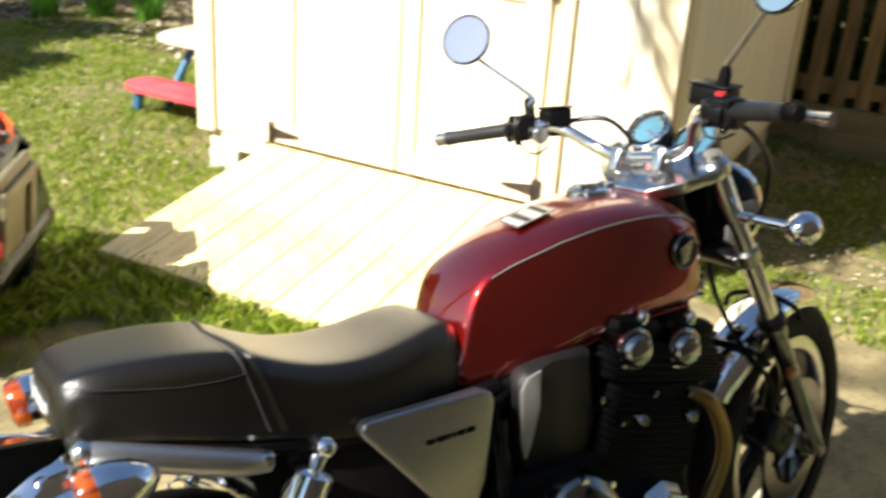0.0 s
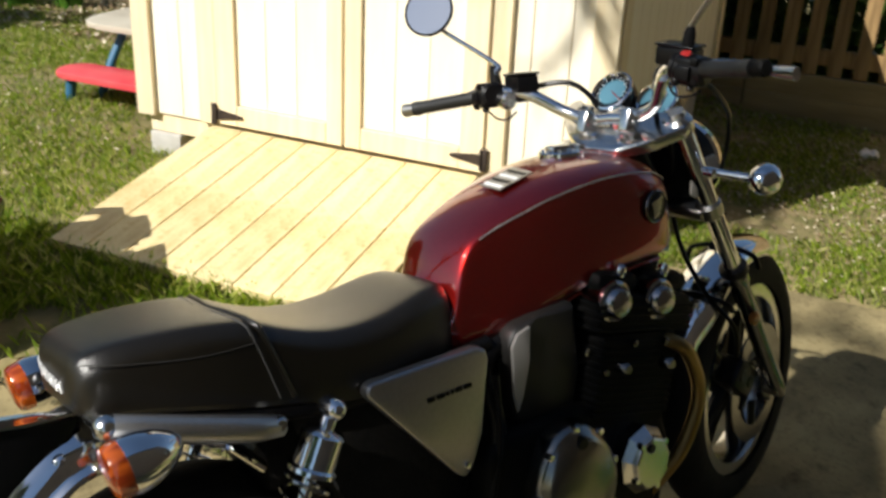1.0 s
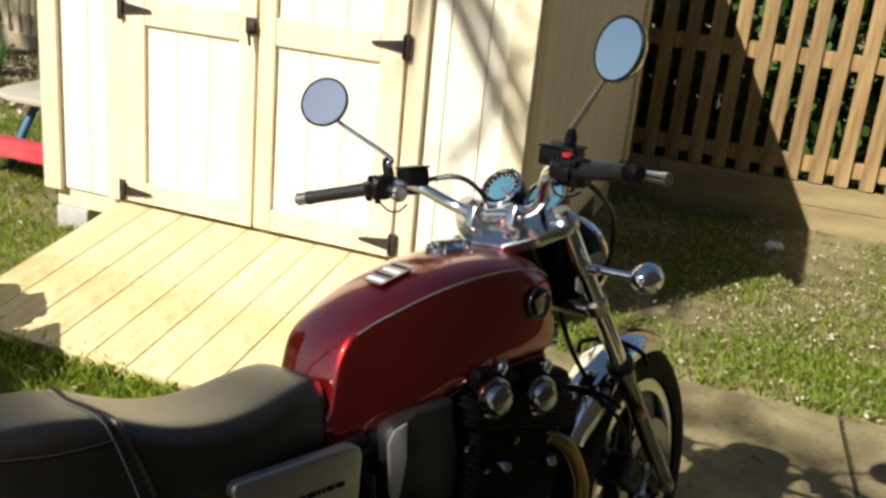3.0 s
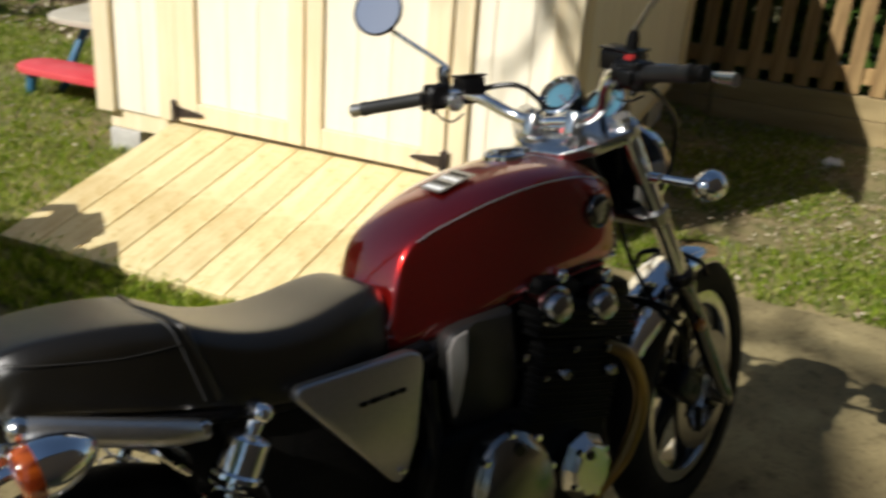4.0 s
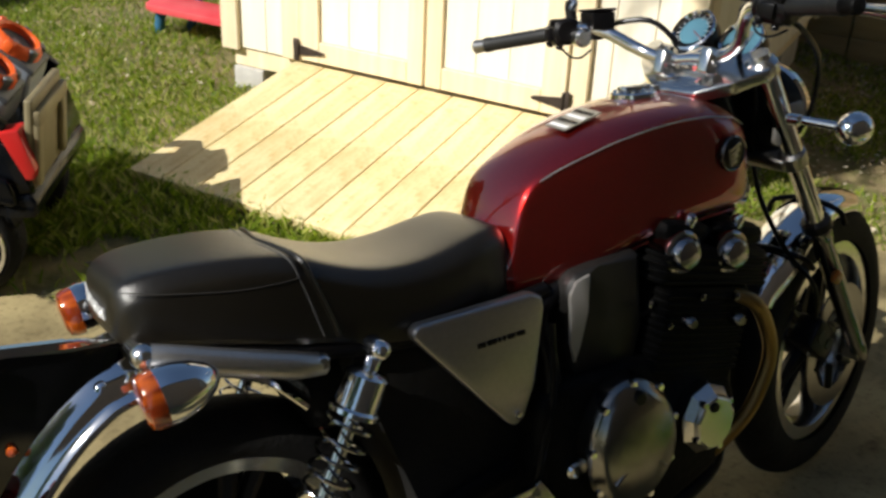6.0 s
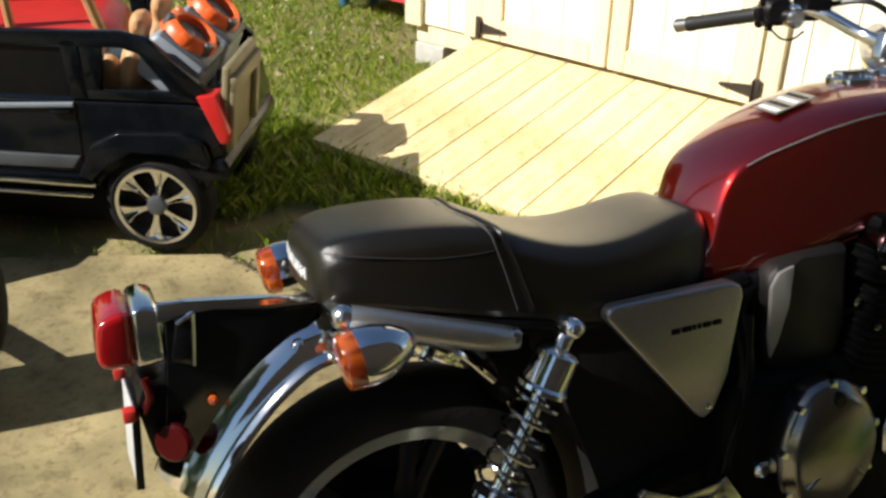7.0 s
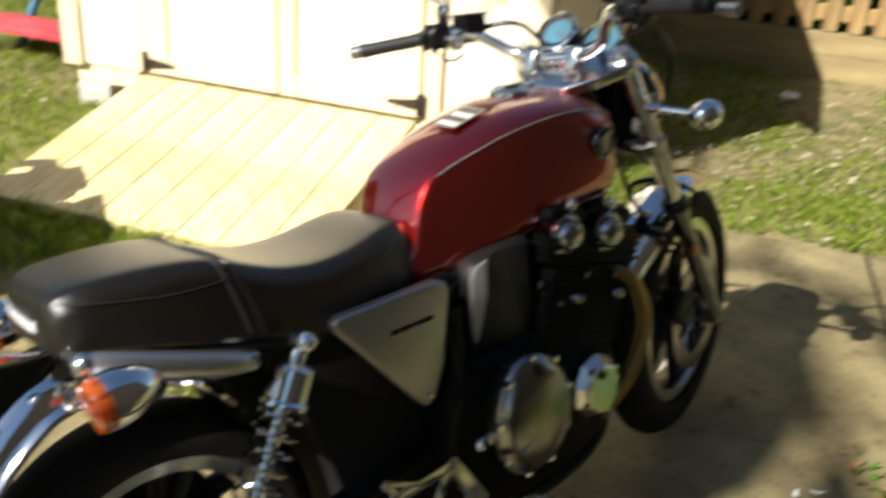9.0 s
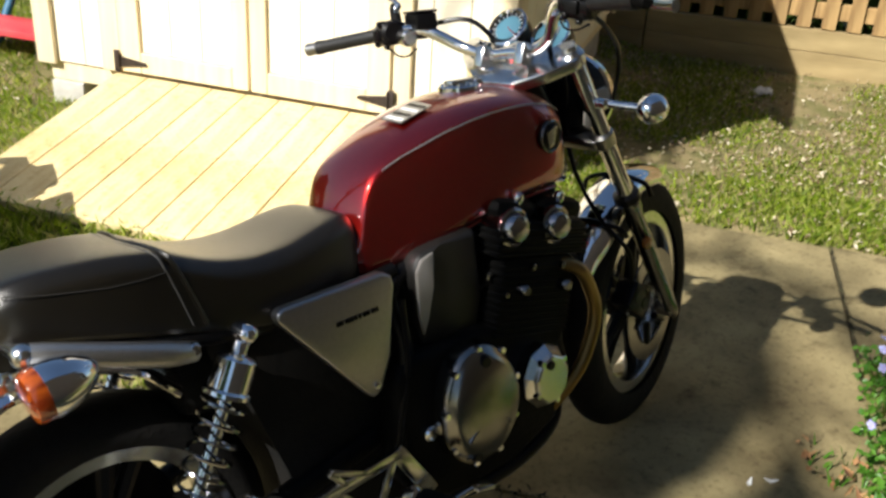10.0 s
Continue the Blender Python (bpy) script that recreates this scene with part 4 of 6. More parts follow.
# swingarm, shocks, rear carriers
for m in (-1, 1):
    part("swingarm", tube([(0.54, m * 0.12, 0.375), (0.34, m * 0.125, 0.335), (0.08, m * 0.125, 0.290), (-0.02, m * 0.125, 0.283)], [0.026, 0.024, 0.021, 0.024], 12, 4), BLACK if m > 0 else ENGINE, bike, "black steel swingarm")
    top, foot = Vector((0.276, m * 0.177, 0.689)), Vector((0.096, m * 0.177, 0.325))
    way = (foot - top).normalized()
    shock = part("shock_absorber", lathe([(0.0, 0.004), (0.012, 0.013), (0.030, 0.013), (0.034, 0.028), (0.040, 0.034), (0.088, 0.035), (0.092, 0.040), (0.099, 0.040), (0.103, 0.012), (0.24, 0.012), (0.27, 0.012)], top, way, 26), CHROME, bike, "chrome twin shock absorber")
    side, up = frame_of(way)
    coil = [top + way * (0.103 + 0.168 * k / 96) + 0.0365 * (math.cos(2 * math.pi * 6.0 * k / 96) * side + math.sin(2 * math.pi * 6.0 * k / 96) * up) for k in range(97)]
    part("spring", tube(coil, 0.0034, 8, 1), CAP_CHROME, shock, "dull chrome coil spring")
    part("shock_body", lathe([(0.27, 0.037), (0.280, 0.038), (0.288, 0.025), (0.40, 0.022), (0.412, 0.014)], top, way, 22), CHROME, shock)
    part("shock_bolt", lathe([(-0.02, 0.016), (0.008, 0.016), (0.016, 0.0135), (0.022, 0.007), (0.023, 0.001)], top + Vector((-0.004, m * 0.012, 0.006)), (0, m, 0), 20), CHROME, shock, "chrome acorn nut")
    part("axle_nut", lathe([(0, 0.020), (0.014, 0.020), (0.016, 0.014), (0.016, 0.001)], REAR + Vector((0, m * 0.135, 0)), (0, m, 0), 6), ALUMINIUM, bike)
    rail = part("grab_rail", tube([(-0.048 if m < 0 else -0.02, m * 0.158, 0.762 if m < 0 else 0.745), (-0.012, m * 0.168, 0.752), (0.06, m * 0.170, 0.727), (0.150, m * 0.168, 0.696), (0.198, m * 0.160, 0.681)], [0.017, 0.0185, 0.0195, 0.0200, 0.016], 16, 5), SILVER, bike, "satin silver grab rail")
    if m < 0:
        part("rail_end", join(ball((-0.048, m * 0.160, 0.762), 0.0185), bar((-0.050, m * 0.152, 0.762), (-0.046, m * 0.085, 0.753), 0.012)), POLISHED, rail)
    part("rail_bolt", bar((0.192, m * 0.178, 0.690), (0.192, m * 0.10, 0.684), 0.011), POLISHED, rail)
    part("rail_bolt", bar((0.060, m * 0.15, 0.712), (0.060, m * 0.11, 0.690), 0.010), POLISHED, rail)

    # rear indicators
    c = Vector((-0.042, -0.205, 0.722)) if m < 0 else Vector((-0.058, 0.190, 0.714))
    sig = part("rear_indicator", lathe([(-0.004, 0.040), (0.006, 0.0415), (0.022, 0.0395), (0.045, 0.032), (0.064, 0.021), (0.074, 0.010), (0.077, 0.001)], c, (1, 0, 0.16), 32), CHROME, bike, "chrome bullet indicator with amber lens")
    part("lens", lathe([(-0.003, 0.0385), (-0.006, 0.0395), (-0.018, 0.0385), (-0.025, 0.0350), (-0.029, 0.0240), (-0.030, 0.001)], c, (1, 0, 0.16), 32), AMBER, sig, "ribbed amber lens")
    part("stalk", bar(c + Vector((0.018, -m * 0.028, 0.010)), (-0.035, m * 0.09, 0.742), 0.0095), CHROME, sig)

# rear fender, tail lamp and plate carrier
FENDER = [(-0.302, 0.512), (-0.284, 0.548), (-0.250, 0.598), (-0.202, 0.654), (-0.148, 0.700), (-0.090, 0.732), (0.0, 0.746), (0.09, 0.742), (0.18, 0.700), (0.25, 0.63)]
rings = []
pts = curve_points([(x, 0, z) for x, z in FENDER], 4)
for k, p in enumerate(pts):
    way = (pts[min(k + 1, len(pts) - 1)] - pts[max(k - 1, 0)]).normalized()
    up = Vector((-way.z, 0, way.x))
    half = [(0.0, 0.0), (0.012, -0.002), (0.026, -0.008), (0.042, -0.0180), (0.056, -0.030), (0.067, -0.041), (0.073, -0.050), (0.0755, -0.058), (0.079, -0.0625), (0.089, -0.068), (0.091, -0.074)]
    shape = [(-y, u) for y, u in half[::-1]] + half[1:]
    rings.append([p + Vector((0, y, 0)) + up * u for y, u in shape] + [p + Vector((0, y * 0.97, 0)) + up * (u - 0.003) for y, u in shape[::-1]])
rear_fender = part("rear_fender", loft(rings), CHROME, bike, "polished chrome rear fender")
for q, y in (((-0.090, -0.060, 0.690), -0.3),):
    part("fender_bolt", lathe([(-0.004, 0.009), (0.004, 0.009), (0.006, 0.006), (0.006, 0.001)], q, (-0.4, y * 2, 0.8), 12), CHROME, rear_fender)
part("fender_reflector", lathe([(0, 0.027), (0.008, 0.027), (0.012, 0.023), (0.012, 0.001)], (-0.272, -0.068, 0.586), (-0.55, -0.8, 0.15), 24), DEEP_RED, rear_fender, "dark red round reflector")
part("fender_marker", lathe([(0, 0.007), (0.008, 0.007), (0.011, 0.004), (0.011, 0.001)], (-0.212, -0.052, 0.628), (-0.4, -0.8, 0.4), 14), AMBER, rear_fender, "small orange stud")
tail = part("tail_lamp", join(prism([(-0.306, 0.694), (-0.306, 0.776), (-0.290, 0.782), (-0.268, 0.775), (-0.266, 0.698)], -0.052, 0.052, 0.008, 3), prism([(-0.272, 0.752), (-0.272, 0.784), (-0.235, 0.781), (-0.196, 0.776), (-0.124, 0.766), (-0.050, 0.750), (-0.050, 0.744), (-0.126, 0.750), (-0.198, 0.763), (-0.240, 0.766)], -0.056, -0.044, 0.003)), CHROME, bike, "chrome tail lamp housing on a long bracket")
part("lens", prism([(-0.308, 0.697), (-0.308, 0.774), (-0.318, 0.779), (-0.340, 0.773), (-0.351, 0.762), (-0.356, 0.714), (-0.348, 0.700)], -0.054, 0.054, 0.010, 4), RED_LENS, tail, "glossy red tail lamp lens")
part("reflector_insert", box(-0.309, -0.3065, -0.045, 0.045, 0.70, 0.77, 0.001), AMBER, tail)
part("bracket", prism([(-0.264, 0.770), (-0.198, 0.766), (-0.126, 0.752), (-0.070, 0.746), (-0.050, 0.738), (-0.085, 0.690), (-0.120, 0.655), (-0.165, 0.608), (-0.210, 0.553), (-0.250, 0.520), (-0.285, 0.580), (-0.268, 0.690)], -0.052, -0.018, 0.003), GLOSS_BLACK, tail, "glossy black lamp bracket with chrome top")
panel = part("side_panel", prism([(-0.262, 0.700), (-0.250, 0.752), (-0.226, 0.764), (-0.234, 0.688)], -0.058, -0.053, 0.002), GLOSS_BLACK, tail)
part("panel_rim", join(bar((-0.226, -0.058, 0.764), (-0.234, -0.058, 0.688), 0.003, 8), bar((-0.250, -0.058, 0.752), (-0.226, -0.058, 0.764), 0.003, 8)), CHROME, panel, "chrome rim")
plate = part("plate_carrier", prism([(-0.315, 0.640), (-0.305, 0.665), (-0.262, 0.665), (-0.258, 0.56), (-0.30, 0.555)], -0.05, 0.05, 0.006), BLACK, bike, "black number plate carrier with small red reflectors")
part("number_plate", moved(box(-0.0015, 0.0015, -0.05, 0.05, -0.060, 0.060, 0.001), pose(-0.326, 0, 0.580, 0, 4, 2)), PLATE_WHITE, plate, "white number plate seen edge on")
part("plate_frame", moved(join(box(0.002, 0.008, -0.056, 0.052, -0.063, 0.063, 0.002), box(-0.003, 0.008, -0.057, -0.051, -0.063, 0.063, 0.002)), pose(-0.326, 0, 0.580, 0, 4, 2)), BLACK, plate, "thin black plate frame")
for y in (-0.07, 0.07):
    part("plate_reflector", box(-0.335, -0.318, y - 0.010, y + 0.010, 0.632, 0.650, 0.003), TOY_RED, plate)
part("red_strap", tube([(-0.300, -0.052, 0.68), (-0.296, -0.056, 0.655), (-0.305, -0.05, 0.63)], 0.006, 8), DEEP_RED, plate)
part("plate_lamp", ball((-0.290, 0.0, 0.655), 0.022, (1, 1.6, 0.8)), ENGINE, plate)

# ---- front end, with the bars turned to the left ----
for m in (-1, 1):
    dx = -m * 0.027
    top, low = Vector((1.091 + dx, m * 0.108, 1.000)), Vector((1.437 + dx, m * 0.108, 0.338))
    way = (low - top).normalized()
    fork = part("fork_leg", lathe([(0, 0.0175), (0.01, 0.0195), (0.40, 0.0195)], top, way, 20), CHROME, bike, "chrome fork tube")
    part("fork_cap", lathe([(-0.014, 0.010), (-0.014, 0.016), (-0.002, 0.017), (0.0, 0.022)], top, way, 18), POLISHED, fork)
    part("slider", lathe([(0.395, 0.022), (0.402, 0.0250), (0.43, 0.0250), (0.435, 0.0215), (0.72, 0.0195), (0.765, 0.019), (0.785, 0.012)], top, way, 20), DARK_CHROME, fork, "silver fork slider")
    part("dust_seal", lathe([(0.382, 0.023), (0.384, 0.030), (0.400, 0.031), (0.402, 0.026)], top, way, 18), BLACK, fork)
    part("axle_clamp", bar(FRONT + FRONT_NORMAL * (m * 0.085), FRONT + FRONT_NORMAL * (m * 0.128), 0.022), ALUMINIUM, fork)
    part("brake_caliper", moved(join(box(-0.045, 0.045, -0.028, 0.028, -0.035, 0.035, 0.010), bar((-0.02, -0.03, 0), (-0.02, 0.03, 0), 0.017), bar((0.02, -0.03, 0), (0.02, 0.03, 0), 0.017)), pose(1.320 + dx, m * 0.085, 0.385, 0, 40, 8)), BLACK, fork, "black brake caliper")
    part("brake_hose", tube([(1.310 + dx, m * 0.095, 0.42), (1.30, m * 0.115, 0.52), (1.245, m * 0.085, 0.60), (1.215, m * 0.04, 0.70), (1.20, m * 0.02, 0.80)], 0.0055, 8, 5), BLACK, fork)
    part("side_reflector", lathe([(0, 0.015), (0.007, 0.015), (0.009, 0.012), (0.009, 0.001)], (1.318 + dx, m * 0.128, 0.535), (0, m, 0), 20), DIM_AMBER, fork, "round amber side reflector")
    # front indicators
    c = Vector((1.182 + dx, m * 0.240, 0.880))
    sig = part("front_indicator", lathe([(-0.031, 0.001), (-0.029, 0.010), (-0.021, 0.021), (-0.008, 0.028), (0.010, 0.031), (0.018, 0.030)], c, (1, 0.15, 0), 28), CHROME, bike, "chrome ball indicator with amber lens")
    part("lens", lathe([(0.018, 0.0292), (0.028, 0.026), (0.034, 0.015), (0.035, 0.001)], c, (1, 0.15, 0), 28), AMBER, sig)
    part("stalk", join(bar(c + Vector((0, -m * 0.03, 0)), (1.155 + dx, m * 0.125, 0.886), 0.0085), bar((1.155 + dx, m * 0.150, 0.885), (1.150 + dx, m * 0.125, 0.886), 0.0115)), CHROME, sig)

part("steering_head", bar((1.075, 0, 0.97), (1.165, 0, 0.795), 0.036), BLACK, bike)
yoke_m = pose(1.085, 0, 0.978, 0, 0, 10) @ pose(0, 0, 0, 0, -24, 0)
yoke_line = [(-0.100, 0.045), (-0.100, -0.045), (-0.055, -0.100), (-0.010, -0.140), (0.030, -0.142), (0.046, -0.108), (0.030, -0.05), (0.034, 0.0), (0.030, 0.05), (0.046, 0.108), (0.030, 0.142), (-0.010, 0.140), (-0.055, 0.100)]
plate_bm = moved(prism([(x, -y) for x, y in yoke_line], -0.012, 0.012, 0.006, 3), pose(0, 0, 0, 90, 0, 0))
top_yoke = part("top_yoke", moved(plate_bm, yoke_m), POLISHED, bike, "polished plate-shaped top yoke")
part("yoke_clamp", moved(bar((0.016, -0.112, -0.020), (0.016, -0.112, 0.018), 0.030), yoke_m), POLISHED, top_yoke)
part("yoke_clamp", moved(bar((0.016, 0.112, -0.020), (0.016, 0.112, 0.018), 0.030), yoke_m), POLISHED, top_yoke)
part("stem_nut", moved(lathe([(0.011, 0.022), (0.022, 0.020), (0.027, 0.013), (0.027, 0.001)], (-0.012, 0, 0), (0, 0, 1), 8), yoke_m), CHROME, top_yoke)
for y in (-0.030, 0.030):
    part("yoke_bolt", moved(lathe([(0.011, 0.008), (0.018, 0.008), (0.020, 0.005), (0.020, 0.001)], (-0.062, y, 0), (0, 0, 1), 12), yoke_m), CHROME, top_yoke)
part("lower_yoke", moved(join(box(-0.022, 0.022, -0.110, 0.110, -0.014, 0.014, 0.009, 3), bar((0.010, -0.108, -0.020), (0.010, -0.108, 0.020), 0.027), bar((0.010, 0.108, -0.020), (0.010, 0.108, 0.020), 0.027)), pose(1.196, 0, 0.795, 0, 0, 8) @ pose(0, 0, 0, 0, -28, 0)), ALUMINIUM, bike, "silver lower yoke")

# front fender
rings = []
fn, (fs, fu) = FRONT_NORMAL.normalized(), frame_of(FRONT_NORMAL)
ahead = Vector((math.cos(TURN), math.sin(TURN), 0))
for k in range(31):
    a = radians(64 + k * 2.8)
    out = ahead * math.cos(a) + Vector((0, 0, 1)) * math.sin(a)
    slim = 1.0 - 0.35 * smooth_step(24, 30, k) - 0.30 * smooth_step(4, 0, k)
    shape = [(-0.056, -0.034), (-0.055, -0.016), (-0.044, -0.003), (-0.023, 0.005), (0, 0.007), (0.023, 0.005), (0.044, -0.003), (0.055, -0.016), (0.056, -0.034)]
    c = FRONT + out * 0.334
    rings.append([c + fn * y * slim + out * u for y, u in shape] + [c + fn * y * slim * 0.97 + out * (u - 0.003) for y, u in shape[::-1]])
front_fender = part("front_fender", loft(rings), CHROME, bike, "chrome front fender curving down behind the tyre")
for a in (100, 128):
    out = ahead * math.cos(radians(a)) + Vector((0, 0, 1)) * math.sin(radians(a))
    part("fender_brace", tube([FRONT + out * 0.300 + fn * -0.085, FRONT + out * 0.330 + fn * -0.070, FRONT + out * 0.346, FRONT + out * 0.330 + fn * 0.070, FRONT + out * 0.300 + fn * 0.085], 0.006, 8, 4), BLACK, front_fender, "black fender brace")

# headlamp and clocks
lamp_way = Vector((math.cos(TURN), math.sin(TURN), -0.04))
lamp = part("headlamp", lathe([(-0.085, 0.001), (-0.084, 0.030), (-0.065, 0.062), (-0.030, 0.084), (0.010, 0.091), (0.035, 0.092)], (1.243, 0.020, 0.868), lamp_way, 36), ENGINE, bike, "black headlamp shell with chrome ring")
part("lamp_ring", lathe([(0.028, 0.092), (0.034, 0.097), (0.050, 0.096), (0.056, 0.088), (0.050, 0.084)], (1.243, 0.020, 0.868), lamp_way, 36, False), CHROME, lamp)
part("lamp_glass", lathe([(0.048, 0.087), (0.060, 0.070), (0.068, 0.040), (0.070, 0.001)], (1.243, 0.020, 0.868), lamp_way, 32), POLISHED, lamp)
for y in (-0.104, 0.112):
    part("lamp_bracket", prism([(1.165, 0.838), (1.172, 0.902), (1.238, 0.908), (1.250, 0.882), (1.200, 0.848), (1.182, 0.826)], y, y + 0.006, 0.002), PALE_GREY, lamp, "silver lamp bracket")
for name, c, r in (("speedometer", Vector((1.112, 0.058, 1.036)), 0.046), ("tachometer", Vector((1.150, -0.028, 1.020)), 0.045)):
    way = Vector((-0.72, -0.10, 0.69)).normalized()
    clock = part(name, lathe([(-0.055, 0.001), (-0.053, r * 0.7), (-0.030, r * 0.92), (-0.004, r), (0.004, r), (0.006, r * 0.95), (0.002, r * 0.90)], c, way, 36, False), BLACK, bike, "round clock with chrome rim and blue-grey dial")
    part("bezel", lathe([(0.002, r * 1.02), (0.007, r * 1.01), (0.009, r * 0.93), (0.004, r * 0.84)], c, way, 36, False), CHROME, clock)
    part("dial", lathe([(-0.002, r * 0.9), (0.0005, r * 0.9), (0.0010, 0.001)], c, way, 32), DIAL, clock, "blue-grey dial")
    sd, u = frame_of(way)
    if name == "tachometer":
        part("display", moved(box(-0.016, 0.016, -0.011, 0.011, 0, 0.001), Matrix.Translation(c + way * 0.0022 + u * 0.012) @ Matrix((sd, u, way)).transposed().to_4x4()), SILVER, clock, "pale grey liquid crystal display")
        continue
    part("dial_ring", lathe([(0.0008, r * 0.90), (0.0026, r * 0.90), (0.0026, r * 0.66), (0.0008, r * 0.66)], c, way, 36, False), BLACK, clock, "black scale ring")
    part("dial_marks", join(*[bar(c + way * 0.0030 + r * (0.66 if j % 2 else 0.60) * (math.cos(a) * sd + math.sin(a) * u), c + way * 0.0030 + r * 0.78 * (math.cos(a) * sd + math.sin(a) * u), 0.0007, 5) for j in range(15) for a in (radians(-50 + 19 * j),)]), WHITE, clock, "white scale marks")
    part("needle", bar(c + way * 0.003, c + way * 0.003 + r * 0.7 * (math.cos(3.7) * sd + math.sin(3.7) * u), 0.0013, 5), RED_LENS, clock)
part("clock_panel", moved(box(-0.03, 0.03, -0.05, 0.05, -0.012, 0.004, 0.006), pose(1.135, 0.006, 1.005, 0, -40, 0)), BLACK, bike)
part("ignition_lock", lathe([(0, 0.020), (0.018, 0.020), (0.020, 0.016), (0.020, 0.001)], (1.075, 0.005, 0.992), (-0.4, 0, 0.9), 18), CHROME, bike)

# handlebar
BAR = [(0.874, 0.428, 1.000), (0.912, 0.340, 1.018), (0.949, 0.255, 1.0355), (0.985, 0.180, 1.040), (1.022, 0.105, 1.005), (1.040, 0.050, 0.992), (1.052, 0.0, 0.997), (1.064, -0.050, 1.003), (1.068, -0.095, 1.028), (1.048, -0.128, 1.076), (1.030, -0.160, 1.102), (1.012, -0.225, 1.110), (0.982, -0.385, 1.124)]
bars = part("handlebar", tube(BAR, 0.0122, 14, 4), CHROME, bike, "chrome raised handlebar")
for y, z in ((0.048, 0.990), (-0.048, 1.001)):
    part("bar_clamp", moved(box(-0.020, 0.020, -0.013, 0.013, -0.030, 0.020, 0.006, 3), pose(1.040 - y * 0.2, y, z, 0, 20, 8)), POLISHED, bars, "polished bar clamp")
for m, tip, root in ((1, Vector(BAR[0]), Vector((0.940, 0.275, 1.031))), (-1, Vector(BAR[-1]), Vector((1.006, -0.252, 1.112)))):
    d = (tip - root).normalized()
    grip = part("grip", lathe([(0, 0.0165), (0.004, 0.017), *[(0.008 + 0.0065 * k, 0.0135 + 0.0016 * (k % 2)) for k in range(int(((tip - root).length - 0.03) / 0.0065))], ((tip - root).length - 0.014, 0.0158), ((tip - root).length - 0.006, 0.0158)], root, d, 20), GRIP_RUBBER, bars, "dark grey ribbed rubber grip")
    part("bar_end", lathe([((tip - root).length - 0.006, 0.013), ((tip - root).length + 0.020, 0.0148), ((tip - root).length + 0.024, 0.012), ((tip - root).length + 0.026, 0.001)], root, d, 18), ALUMINIUM if m > 0 else ENGINE, bars)
    part("switch_pod", moved(join(box(-0.024, 0.024, -0.026, 0.026, -0.026, 0.024, 0.008, 3), box(-0.034, -0.018, -0.012, 0.016, -0.016, 0.010, 0.004), ball((-0.022, 0.016, -0.020), 0.009), bar((0, -0.034, 0), (0, 0.030, 0), 0.0265, 20), bar((0, 0.026, 0), (0, 0.036, 0), 0.023, 18), box(-0.030, -0.010, -0.022, -0.008, 0.012, 0.026, 0.003), bar((-0.014, -0.008, -0.034), (-0.006, -0.008, -0.018), 0.007, 10)), Matrix.Translation(root - d * 0.022) @ pose(0, 0, 0, -m * 8, 0, -20 if m > 0 else 12)), BLACK, bars, "black switch pod")
    rc = root - d * (0.088 if m > 0 else 0.070) + Vector((0.014, 0, 0.010 if m > 0 else 0.022))
    part("fluid_reservoir", moved(join(box(-0.024, 0.024, -0.036, 0.036, -0.016, 0.018, 0.005), box(-0.014, 0.010, -0.012, 0.012, -0.036, -0.008, 0.004), box(-0.026, 0.026, -0.038, 0.038, 0.0182, 0.024, 0.003)), Matrix.Translation(rc) @ pose(0, 0, 0, -m * 6, 0, -18 if m > 0 else 10)), BLACK, bars, "black square fluid reservoir")
    low = Vector((0, 0, 0.016 if m > 0 else 0.002))
    lev = [root - d * 0.045 + Vector((0.035, 0, 0.004)), root + d * 0.03 + Vector((0.058, 0, 0.0)) + low, root + d * 0.11 + Vector((0.062, 0, -0.012)) + low, tip + d * (0.030 if m > 0 else 0.042) + Vector((0.055, 0, -0.018)) + low * 1.4]
    part("lever", tube(lev, [0.010, 0.0085, 0.009, 0.012], 12, 5, 0.7), POLISHED, bars, "polished hand lever")
    part("cable", tube([root - d * 0.075 + Vector((0.03, 0, 0)), root - d * 0.17 + Vector((0.05, 0, -0.005)), (1.10, m * 0.07, 1.00), (1.17, m * 0.045, 0.93), (1.19, m * 0.03, 0.80)], 0.0055, 8, 5), BLACK, bars)
for m, o in ((1, Vector((0.955, 0.205, 1.028))), (-1, Vector((1.024, -0.205, 1.100)))):
    part("lever_bracket", join(bar(o + Vector((0.002, m * 0.014, 0)), o - Vector((0.002, m * 0.014, 0)), 0.019, 18), bar(o + Vector((0.012, m * 0.010, -0.004)), o + Vector((0.042, m * 0.030, -0.002)), 0.010, 12)), POLISHED, bars, "polished lever bracket")
    part("switch_wire", tube([o + Vector((-0.012, m * 0.045, -0.026)), o + Vector((-0.014, m * 0.015, -0.038)), o + Vector((-0.012, -m * 0.015, -0.036)), o + Vector((-0.004, -m * 0.035, -0.020))], 0.0022, 8, 5), BLACK, bars)
part("kill_switch", moved(box(-0.012, 0.012, -0.010, 0.010, -0.008, 0.008, 0.003), pose(1.004, -0.222, 1.131, 0, -30, 12)), TOY_RED, bars, "red kill switch")
part("cable", tube([(1.035, -0.19, 1.10), (1.11, -0.20, 1.06), (1.22, -0.15, 0.98), (1.25, -0.10, 0.86), (1.19, -0.06, 0.78)], 0.005, 8, 6), BLACK, bars)
